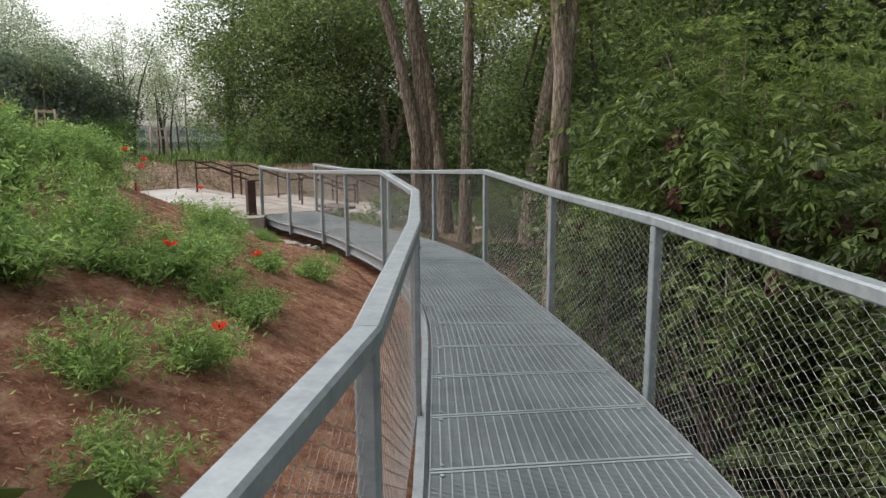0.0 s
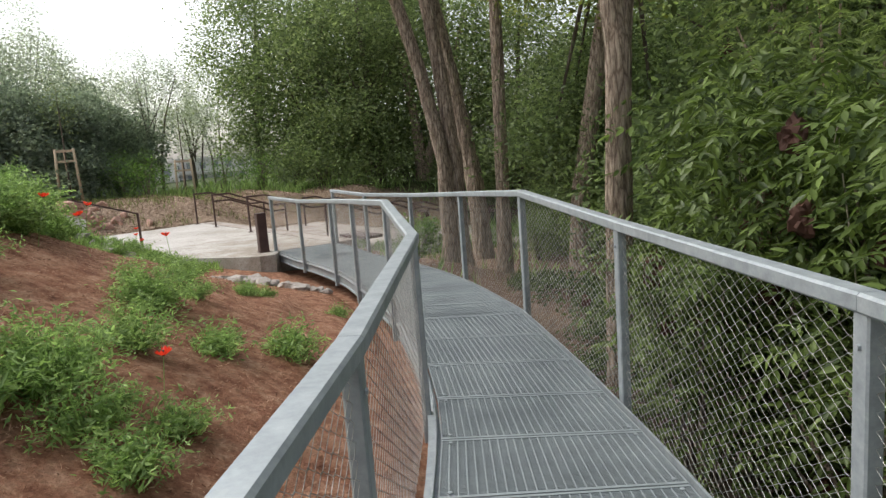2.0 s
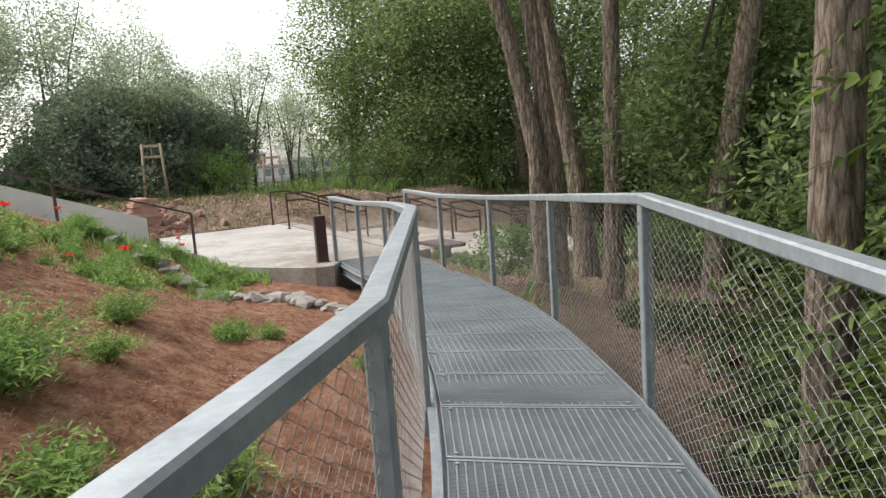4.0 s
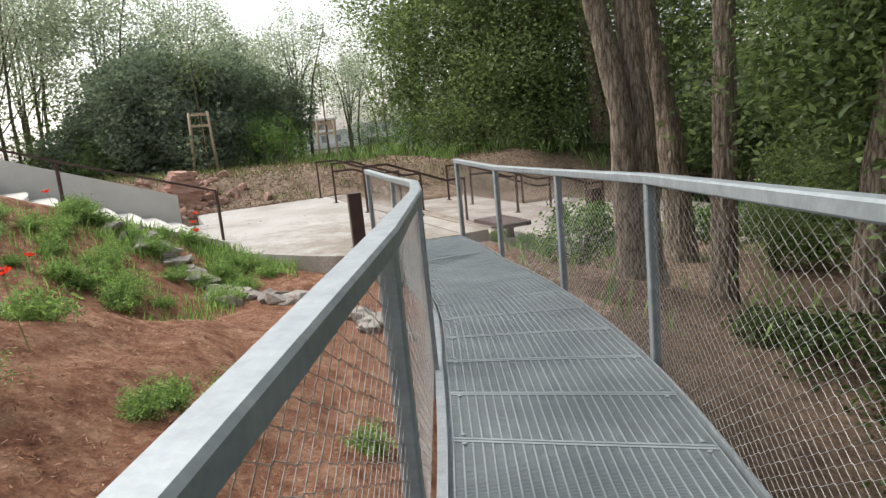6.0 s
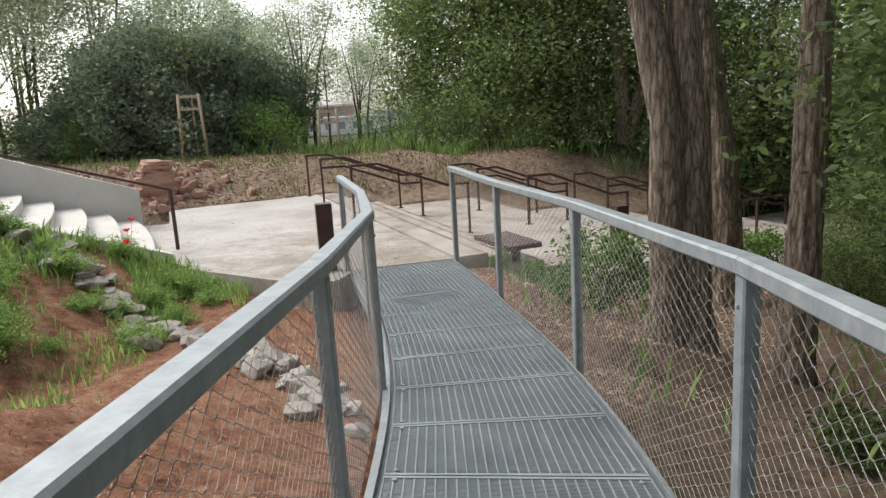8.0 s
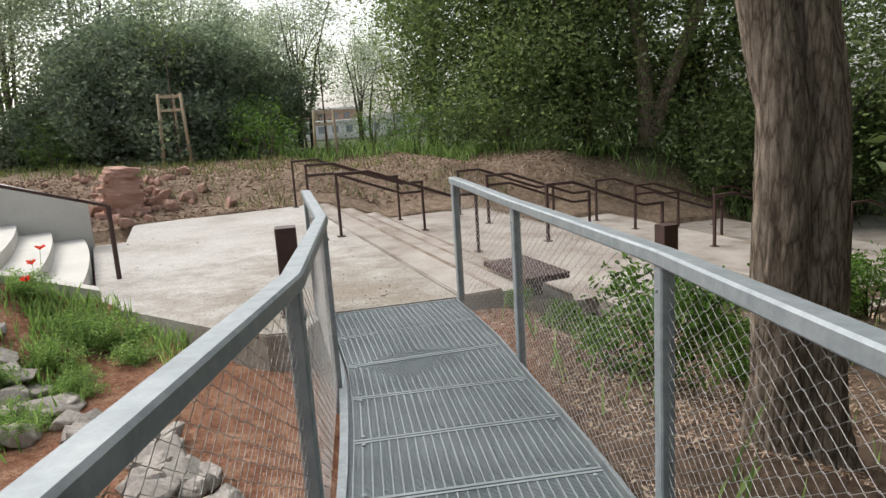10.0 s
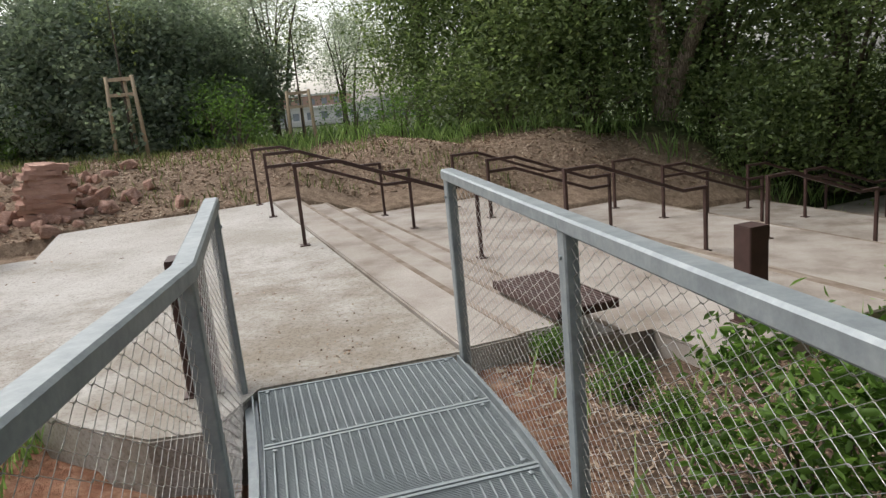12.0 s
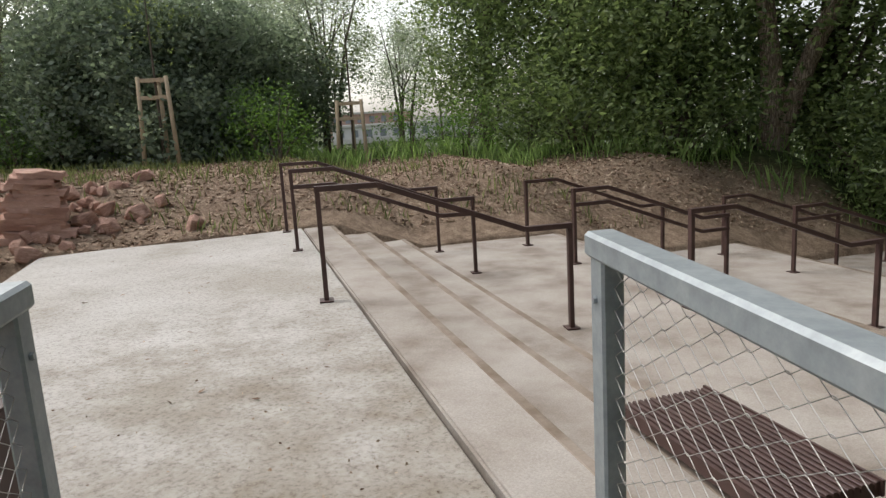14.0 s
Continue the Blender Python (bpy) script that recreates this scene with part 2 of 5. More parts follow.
# ---- building helpers ----
def part(name, bm, mat, parent=None, label="", smooth=False):
    me = bpy.data.meshes.new(name)
    if isinstance(bm, bmesh.types.BMesh):
        bmesh.ops.recalc_face_normals(bm, faces=bm.faces)
        bm.to_mesh(me)
        bm.free()
    else:
        verts, faces = bm
        verts, faces = np.asarray(verts, np.float32), np.asarray(faces, np.int32)
        k = faces.shape[1]
        me.vertices.add(len(verts))
        me.vertices.foreach_set("co", verts.ravel())
        me.loops.add(faces.size)
        me.loops.foreach_set("vertex_index", faces.ravel())
        me.polygons.add(len(faces))
        me.polygons.foreach_set("loop_start", np.arange(0, faces.size, k, dtype=np.int32))
        me.update(calc_edges=True)
        me.validate()
    me.materials.append(mat)
    if smooth:
        me.polygons.foreach_set("use_smooth", np.ones(len(me.polygons), bool))
    ob = new(name, me)
    ob.parent = parent
    if label:
        ob["label"] = label
    return ob


def share(name, ob, parent, loc=(0, 0, 0), rot=0.0):
    o = new(name, ob.data)
    o.parent, o.location, o.rotation_euler = parent, loc, (0, 0, rot)
    return o


def thing(name, loc, label, category, group="", kind=""):
    o = new(name)
    o.location = loc
    o.empty_display_size = 0.1
    return tagged(o, label, category, group, kind)


def beam(bm, p, q, w, h, up=(0, 0, 1), chamfer=0.0):
    """A bar of width w and height h from p to q, with chamfered long edges."""
    p, q = Vector(p), Vector(q)
    d = (q - p).normalized()
    s = d.cross(Vector(up)).normalized()
    u = s.cross(d).normalized()
    c = chamfer
    prof = [(-w / 2 + c, -h / 2), (w / 2 - c, -h / 2), (w / 2, -h / 2 + c), (w / 2, h / 2 - c), (w / 2 - c, h / 2), (-w / 2 + c, h / 2), (-w / 2, h / 2 - c), (-w / 2, -h / 2 + c)] if c else [(-w / 2, -h / 2), (w / 2, -h / 2), (w / 2, h / 2), (-w / 2, h / 2)]
    a = [bm.verts.new(p + s * x + u * y) for x, y in prof]
    b = [bm.verts.new(q + s * x + u * y) for x, y in prof]
    k = len(prof)
    for i in range(k):
        bm.faces.new((a[i], a[(i + 1) % k], b[(i + 1) % k], b[i]))
    bm.faces.new(a[::-1])
    bm.faces.new(b)


def tube(bm, pts, radii, sides=8, cap=True):
    pts = [Vector(p) for p in pts]
    rings = []
    side = None
    for i, p in enumerate(pts):
        d = (pts[min(i + 1, len(pts) - 1)] - pts[max(i - 1, 0)]).normalized()
        ref = Vector((1, 0, 0)) if abs(d.x) < 0.9 else Vector((0, 1, 0))
        side = d.cross(ref).normalized() if side is None else (side - d * side.dot(d)).normalized()
        v = d.cross(side)
        r = radii[i] if hasattr(radii, "__len__") else radii
        rings.append([bm.verts.new(p + (side * math.cos(a) + v * math.sin(a)) * r) for a in (2 * math.pi * k / sides for k in range(sides))])
    for a, b in zip(rings, rings[1:]):
        for k in range(sides):
            bm.faces.new((a[k], a[(k + 1) % sides], b[(k + 1) % sides], b[k]))
    if cap:
        bm.faces.new(rings[0][::-1])
        bm.faces.new(rings[-1])


def prism(bm, outline, z0, z1):
    lo = [bm.verts.new((x, y, z0)) for x, y in outline]
    hi = [bm.verts.new((x, y, z1)) for x, y in outline]
    k = len(outline)
    bm.faces.new(lo[::-1])
    bm.faces.new(hi)
    for i in range(k):
        bm.faces.new((lo[i], lo[(i + 1) % k], hi[(i + 1) % k], hi[i]))


def leaves(centres, sizes, rng, aspect=0.5, droop=0.0, fine=False):
    """Diamond leaves folded along the rib, in random attitudes, about the centres."""
    n = len(centres)
    a = rng.normal(size=(n, 3))
    a[:, 2] = a[:, 2] * 0.6 - droop
    a /= np.linalg.norm(a, axis=1)[:, None]
    b = np.cross(a, rng.normal(size=(n, 3)))
    b /= np.linalg.norm(b, axis=1)[:, None]
    c = np.cross(a, b)
    s = np.asarray(sizes)[:, None]
    tip, root = centres + a * s * 0.5, centres - a * s * 0.5
    mid = centres - a * s * 0.08
    w1 = mid + b * s * aspect * 0.5 + c * s * 0.08
    w2 = mid - b * s * aspect * 0.5 + c * s * 0.08
    verts = np.stack([root, w1, tip, w2], 1).reshape(-1, 3)
    if fine:
        wa = np.stack([root, centres - a * s * 0.22 + b * s * aspect * 0.42 + c * s * 0.06, centres + a * s * 0.15 + b * s * aspect * 0.46 + c * s * 0.07, tip - c * s * 0.1,
                       centres + a * s * 0.15 - b * s * aspect * 0.46 + c * s * 0.07, centres - a * s * 0.22 - b * s * aspect * 0.42 + c * s * 0.06], 1).reshape(-1, 3)
        j = np.arange(n)[:, None] * 6
        return wa, np.concatenate([j + np.array([[0, 1, 2, 3]]), j + np.array([[0, 3, 4, 5]])], 1).reshape(-1, 4)
    i = np.arange(n)[:, None] * 4
    faces = np.concatenate([i + np.array([[0, 1, 2]]), i + np.array([[0, 2, 3]])], 1).reshape(-1, 3)
    return verts, faces


# ---- the walkway's line ----
RIGHT = [(1.6, -3.6), (1.66, -1.6), (1.66, 0.35), (1.57, 2.33), (1.368, 4.318), (1.06, 6.313), (0.574, 8.294), (-0.089, 10.502), (-0.955, 12.48), (-1.984, 14.23), (-2.82, 15.36)]
LEFT = [(-0.6, -3.6), (-0.33, -1.8), (-0.1, 0.1), (0.135, 2.14), (0.1, 4.125), (-0.05, 6.3), (-0.545, 8.24), (-1.3, 10.27), (-1.965, 11.851), (-2.929, 13.549), (-3.784, 14.703)]
SLAB_Z = -0.245


DECK_Y = [-4, 2, 4.3, 6.4, 8.3, 10.45, 12.4, 14.0, 14.65, 15.2]
DECK_Z = [0.19, 0.115, 0.08, 0.032, 0.072, -0.073, -0.198, -0.288, -0.254, -0.247]


def deck_z(y):
    return float(np.interp(y, DECK_Y, DECK_Z))


MID = [((a[0] + b[0]) / 2, (a[1] + b[1]) / 2) for a, b in zip(LEFT, RIGHT)]
S = Vector((0.731, 0.682))
L = Vector((-0.682, 0.731))
STEP0 = Vector((-2.88, 15.53))
SLAB = [(-2.84, 15.385), (-3.735, 14.765), (-3.66, 14.3), (-3.9, 14.17), (-4.4, 14.22), (-5.2, 14.41), (-6.06, 14.6), (-6.75, 15.2), (-8.92, 17.08), (-8.57, 17.35), (-9.85, 18.7), (-9.45, 19.25), (-8.75, 19.85), (-7.933, 20.866)]
STAIR_UP = Vector((-0.59, -0.807))


def stairs_level(s):
    """Smooth height of the stepped path, s metres down its slope."""
    return np.interp(s, [-30, 0.3, 1.5, 3.3, 4.5, 6.3, 7.5, 9.3, 10.5, 40], [-0.245, -0.245, -0.66, -0.66, -1.123, -1.123, -1.564, -1.564, -2.0, -3.5])


def smooth(e0, e1, x):
    t = np.clip((x - e0) / (e1 - e0), 0, 1)
    return t * t * (3 - 2 * t)


def inside(poly, x, y):
    res = np.zeros(x.shape, bool)
    for (x0, y0), (x1, y1) in zip(poly, poly[1:] + poly[:1]):
        if y0 == y1:
            continue
        c = ((y0 > y) != (y1 > y)) & (x < (x1 - x0) * (y - y0) / (y1 - y0) + x0)
        res ^= c
    return res


def lateral(x, y):
    """Signed distance from the walkway's middle line (right is positive) and the y of the nearest point."""
    best, sign, at = np.full(x.shape, 1e9), np.zeros(x.shape), np.zeros(x.shape)
    pts = [(MID[0][0], -40.0)] + MID
    for (x0, y0), (x1, y1) in zip(pts, pts[1:]):
        dx, dy = x1 - x0, y1 - y0
        t = np.clip(((x - x0) * dx + (y - y0) * dy) / (dx * dx + dy * dy), 0, 1)
        px, py = x0 + t * dx, y0 + t * dy
        d = np.hypot(x - px, y - py)
        s = np.sign((x - px) * dy - (y - py) * dx)
        m = d < best
        best, sign, at = np.where(m, d, best), np.where(m, s, sign), np.where(m, py, at)
    return best * sign, at


def ground_z(x, y, bumps=True):
    x, y = np.asarray(x, float), np.asarray(y, float)
    lat, at = lateral(x, y)
    fz = np.interp(at, DECK_Y, DECK_Z)
    # bank on the left
    d = np.clip(-lat - 0.62, 0, None)
    k = np.interp(at, [-40, 8, 9.5, 11, 12.5, 14], [0.48, 0.47, 0.44, 0.34, 0.22, 0.12])
    bank = fz - 0.3 + k * np.minimum(d, 4.5) + 0.1 * np.clip(d - 4.5, 0, 12)
    bank = np.minimum(bank, np.interp(at, [8, 9.5, 11, 12.3, 13.5], [9.0, 1.1, 0.28, -0.27, -0.42]))
    # the ground rises beside the white stairs
    e = (x + 7.0) * STAIR_UP.x + (y - 15.3) * STAIR_UP.y
    across = (x + 7.0) * 0.807 + (y - 15.3) * -0.59
    stair = -0.18 + 0.45 * np.clip(e, 0, 4.2) + 0.08 * np.clip(e - 4.2, 0, 20) - 0.3 * np.clip(across - 1.4, 0, 50)
    left = np.maximum(bank, np.where(e > -0.2, stair, -9))
    left = np.where((at > 8.5) & (d > 0.3), np.minimum(left, np.maximum(stair, bank)), left)
    left = np.where((e > -0.25) & (e < 4.9) & (across > -2.8) & (across < 1.3), left - 0.45, left)
    # ravine on the right
    r = np.clip(lat - 0.62, 0, None)
    deep = np.interp(at, [-40, 8.0, 10.5, 12.5], [1.5, 1.3, 0.5, 0.3])
    right = fz - 0.12 - deep * smooth(-0.4, 1.2, r) - np.interp(at, [0, 9, 12, 40], [0.16, 0.14, 0.07, 0.05]) * np.minimum(r, 9)
    z = np.where(lat < 0, left, right)
    mid = np.abs(lat) < 0.65
    z = np.where(mid, np.minimum(z, fz - 0.4), z)
    # beside and behind the stepped path
    sx = (x - STEP0.x) * S.x + (y - STEP0.y) * S.y
    lx = (x - STEP0.x) * L.x + (y - STEP0.y) * L.y
    lev = stairs_level(sx)
    z = np.where((sx > -0.3) & (lx < 0.1) & (lat > 0) & (y > 13.5), np.maximum(np.minimum(z, lev - 0.06), lev - 0.17), z)
    # mound behind
    over = np.maximum(lx - 7.4, ((x + 9.9) * -0.87 + (y - 19.2) * 0.5))
    back = (y > 16.8) & (over > -0.4)
    rise = smooth(-0.5, 2.4, over) * np.interp(sx, [-6, -1, 0, 3, 6.8, 8.7, 10.5, 14], [0.72, 0.6, 0.6, 0.9, 1.38, 1.62, 1.5, 1.1])
    z = np.where(back, lev + rise - 0.02 - 0.02 * np.clip(over - 6, 0, 60), z)
    # clear of the concrete
    z = np.where(inside(SLAB, x, y), np.minimum(z, SLAB_Z - 0.3), z)
    z = np.where((sx > 0) & (sx < 14.5) & (lx > 0.3) & (lx < 7.3), lev - 0.35, z)
    far = smooth(40, 120, np.hypot(x, y - 10))
    z = z * (1 - far) - 3.5 * far
    if bumps:
        n = np.sin(x * 2.1 + 1.3 * np.sin(y * 1.7)) * np.sin(y * 2.6 + x * 0.7) * 0.022 + np.sin(x * 7.3 + y * 3.1) * np.sin(y * 6.1 - x * 2.3) * 0.011
        rill = np.sin(lat * 11 + 1.6 * np.sin(at * 1.1) + 0.7 * np.sin(at * 3.7 + x)) * 0.026 * smooth(-0.7, -1.2, lat) * smooth(4.5, 6.5, at) * (1 - smooth(12.5, 13.5, at)) * smooth(-0.2, 0.6, np.sin(at * 0.9 + lat * 0.8))
        z = z + n * np.where(mid, 0, 1) + rill
    return z


def gz(x, y):
    return float(ground_z(np.array([x]), np.array([y]))[0])


# ---- ground: one sheet to the horizon ----
def axis(lo, hi, step, far):
    core = np.arange(lo, hi, step)
    out = np.geomspace(0.2, far, 34)
    return np.concatenate([(lo - out)[::-1], core, core[-1] + out])


gx, gy = axis(-15.0, 7.0, 0.1, 900), axis(-3.0, 28.0, 0.1, 900)
GX, GY = np.meshgrid(gx, gy, indexing="ij")
GZ = ground_z(GX, GY)
gi = np.arange(GX.size).reshape(GX.shape)
quads = np.stack([gi[:-1, :-1], gi[1:, :-1], gi[1:, 1:], gi[:-1, 1:]], -1).reshape(-1, 4)
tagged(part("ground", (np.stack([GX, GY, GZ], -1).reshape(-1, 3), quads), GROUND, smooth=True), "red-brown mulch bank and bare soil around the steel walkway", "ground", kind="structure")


# ---- the landing and the stepped path ----
def landing():
    bm = bmesh.new()
    prism(bm, SLAB, SLAB_Z - 0.4, SLAB_Z)
    bmesh.ops.bevel(bm, geom=[e for e in bm.edges if abs(e.verts[0].co.z - e.verts[1].co.z) < 1e-4 and e.verts[0].co.z > SLAB_Z - 0.1], offset=0.012, segments=2, affect="EDGES")
    return tagged(part("landing", bm, LANDING), "pale stained concrete landing at the end of the walkway", "pavement", kind="structure")


landing()


def step_slab(corners, z, label):
    """One tread of the stepped path; corners are (s down the slope, l across), the second and third on its front edge."""
    bm = bmesh.new()
    a = [STEP0 + S * s + L * l for s, l in corners]
    prism(bm, [(p.x, p.y) for p in a], z - 0.5, z)
    bmesh.ops.bevel(bm, geom=[e for e in bm.edges if e.verts[0].co.z > z - 0.1 and e.verts[1].co.z > z - 0.1], offset=0.012, segments=2, affect="EDGES")
    o = tagged(part("path_tread", bm, AGGREGATE), label, "step", "steps of the path", "structure")
    bm = bmesh.new()
    (s1, l0), (_, l1) = corners[-3], corners[-2]
    p, q = STEP0 + S * (s1 - 0.03) + L * (l0 + 0.01), STEP0 + S * (s1 - 0.03) + L * (l1 - 0.01)
    beam(bm, (p.x, p.y, z - 0.008), (q.x, q.y, z - 0.008), 0.055, 0.024, (0, 0, 1), 0.006)
    part("step_edge", bm, NOSING, o, "worn brownish front edge")
    return o


PATH_W = 7.35
edges = [(-0.036, SLAB_Z - 0.004), (0.35, -0.383), (0.8, -0.521), (1.25, -0.66), (3.4, -0.814), (3.85, -0.968), (4.3, -1.123), (6.4, -1.27), (6.85, -1.417), (7.3, -1.564), (9.4, -1.71), (9.85, -1.86), (10.3, -2.0), (14.0, -2.0)]
for i in range(len(edges) - 1):
    (s0, z), s1 = edges[i], edges[i + 1][0] - 0.002
    wide = s1 - s0 > 1
    corners = [(s0, 0.28), (s1, 0.28), (s1, PATH_W), (s0, PATH_W)]
    if i == 0:
        corners = [(s0, -0.08), (s1, -0.08), (s1, PATH_W), (s0, PATH_W)]
    if wide:
        corners = [(s0, 0.5), (s0 + 0.4, 0.5), (s0 + 0.4, -0.12), (s1, -0.12), (s1, PATH_W), (s0, PATH_W)]
    step_slab(corners, z, "broad pale concrete tread of the stepped path" if wide else "narrow pale concrete tread of the stepped path")

# ---- white stairs ----
white = thing("white_stairs", (-7.0, 15.3, SLAB_Z), "white concrete stairs with a solid side wall, climbing the bank", "stairs", kind="structure")
side = Vector((-0.807, 0.59))
STAIR_LO, STAIR_HI = -1.15, 2.45


def nosing_line(i):
    """The gently bowed front edge of step i, from the near cheek to the far wall."""
    return [STAIR_UP * (0.37 * i + 0.16 - 0.36 * math.sin(math.pi / 2 * k / 10) ** 0.8) + side * (STAIR_LO + (STAIR_HI - STAIR_LO) * k / 10) for k in range(11)]


for i in range(9):
    bm = bmesh.new()
    front = nosing_line(i)
    pts = front + [front[-1] + STAIR_UP * 0.72, front[0] + STAIR_UP * 0.72]
    prism(bm, [(p.x, p.y) for p in pts], -0.3 + 0.14 * i, 0.145 * (i + 1))
    bmesh.ops.bevel(bm, geom=[e for e in bm.edges if e.verts[0].co.z > 0.145 * (i + 1) - 0.01 and e.verts[1].co.z > 0.145 * (i + 1) - 0.01], offset=0.012, segments=2, affect="EDGES")
    part("stair", bm, CONCRETE_WALL, white)
for name, off, h0, k0, wdt in (("side_wall", STAIR_HI + 0.004, 0.62, 0.365, 0.3), ("cheek", STAIR_LO - 0.224, 0.06, 0.385, 0.22)):
    bm = bmesh.new()
    n0 = 14
    rows = []
    for j in range(n0 + 1):
        u = -0.32 + 5.2 * j / n0
        if name == "cheek":
            u += 0.3
        top = h0 + k0 * min(u + 0.3, 3.9) + 0.1 * max(0, u - 3.6)
        p, q = STAIR_UP * u + side * off, STAIR_UP * u + side * (off + wdt)
        rows.append([bm.verts.new((p.x, p.y, -0.4)), bm.verts.new((p.x, p.y, top)), bm.verts.new((q.x, q.y, top)), bm.verts.new((q.x, q.y, -0.4))])
    for a, b in zip(rows, rows[1:]):
        for k in range(4):
            bm.faces.new((a[k], a[(k + 1) % 4], b[(k + 1) % 4], b[k]))
    bm.faces.new(rows[0][::-1])
    bm.faces.new(rows[-1])
    part(name, bm, CONCRETE_WALL, white)

# ---- walkway ----
deck = thing("walkway", (0, 0, 0), "curved galvanised steel grating walkway with bolted panels", "walkway")

def smooth_line(pts):
    """A closely spaced curve through the points."""
    n = len(pts)
    out = []
    for i in range(n - 1):
        p0, p1, p2, p3 = (Vector(pts[max(0, min(n - 1, i + k))]) for k in (-1, 0, 1, 2))
        for j in range(10):
            t = j / 10
            out.append(0.5 * (2 * p1 + (p2 - p0) * t + (2 * p0 - 5 * p1 + 4 * p2 - p3) * t * t + (3 * p1 - p0 - 3 * p2 + p3) * t ** 3))
    return out + [Vector(pts[-1])]


LCURVE, RCURVE = smooth_line(LEFT), smooth_line(RIGHT)
NCURVE = len(LCURVE) - 1
RUN = [0.0]
for i in range(NCURVE):
    RUN.append(RUN[-1] + ((LCURVE[i + 1] + RCURVE[i + 1] - LCURVE[i] - RCURVE[i]) / 2).length)


def deck_point(f, w):
    """f: 0 to 1 along the walkway, w: 0 at the left edge to 1 at the right."""
    x = float(np.interp(f * RUN[-1], RUN, range(NCURVE + 1)))
    i = min(int(x), NCURVE - 1)
    t = x - i
    l = LCURVE[i].lerp(LCURVE[i + 1], t)
    r = RCURVE[i].lerp(RCURVE[i + 1], t)
    inset = 0.075 / (r - l).length
    p = l.lerp(r, inset + (1 - 2 * inset) * w)
    return Vector((p.x, p.y, deck_z(p.y)))


PANELS = round(RUN[-1] / 0.6)
BARS = 25
panels = []
for i in range(PANELS):
    f0, f1 = i / PANELS + 0.00025, (i + 1) / PANELS - 0.00025
    bm = bmesh.new()
    for w0 in (0.0, 1.0):
        beam(bm, deck_point(f0, w0) - Vector((0, 0, 0.018)), deck_point(f1, w0) - Vector((0, 0, 0.018)), 0.006, 0.034)
    for f, k in ((f0, 1), (f1, -1)):
        d = (deck_point(f1, 0.5) - deck_point(f0, 0.5)).normalized() * 0.009 * k
        beam(bm, deck_point(f, 0) + d - Vector((0, 0, 0.013)), deck_point(f, 1) + d - Vector((0, 0, 0.013)), 0.016, 0.03)
    for j in range(1, BARS):
        beam(bm, deck_point(f0, j / BARS) - Vector((0, 0, 0.016)), deck_point(f1, j / BARS) - Vector((0, 0, 0.016)), 0.006, 0.03)
    for j in range(1, 56):
        f = f0 + (f1 - f0) * j / 56
        beam(bm, deck_point(f, 0) - Vector((0, 0, 0.014)), deck_point(f, 1) - Vector((0, 0, 0.014)), 0.0036, 0.02)
    panels.append(part("grating_panel", bm, GRATE, deck))
bolt_bm = bmesh.new()
tube(bolt_bm, [(0, 0, -0.004), (0, 0, 0.006), (0, 0, 0.008)], [0.011, 0.011, 0.007], 8)
bolt = None
for i in range(PANELS):
    for fo in (0.08, 0.92):
        for w0 in (0.045, 0.955):
            if bolt is None:
                bolt = part("bolt", bolt_bm, STEEL, panels[i])
                bolt.location = deck_point((i + fo) / PANELS, w0)
            else:
                share("bolt", bolt, panels[i], deck_point((i + fo) / PANELS, w0))
for curve, sgn in ((LCURVE, -1), (RCURVE, 1)):
    bm = bmesh.new()
    for i in range(NCURVE):
        p, q = curve[i], curve[i + 1]
        nrm = Vector((q.y - p.y, p.x - q.x)).normalized() * sgn * -0.045
        a, b = Vector((p.x + nrm.x, p.y + nrm.y, deck_z(p.y))), Vector((q.x + nrm.x, q.y + nrm.y, deck_z(q.y)))
        beam(bm, a - Vector((0, 0, 0.08)), b - Vector((0, 0, 0.08)), 0.008, 0.17)
        beam(bm, a - Vector((0, 0, 0.161)), b - Vector((0, 0, 0.161)), 0.06, 0.008)
        out = Vector((-nrm.x, -nrm.y, 0)) * 0.25
        beam(bm, a + out - Vector((0, 0, 0.04)), b + out - Vector((0, 0, 0.04)), 0.062, 0.006)
    part("edge_channel", bm, STEEL, deck)
for i in range(0, PANELS, 3):
    bm = bmesh.new()
    beam(bm, deck_point(i / PANELS, 0.01) - Vector((0, 0, 0.1)), deck_point(i / PANELS, 0.99) - Vector((0, 0, 0.1)), 0.06, 0.12)
    part("cross_beam", bm, STEEL, deck)

# ---- railings ----
RAIL_H = 1.0


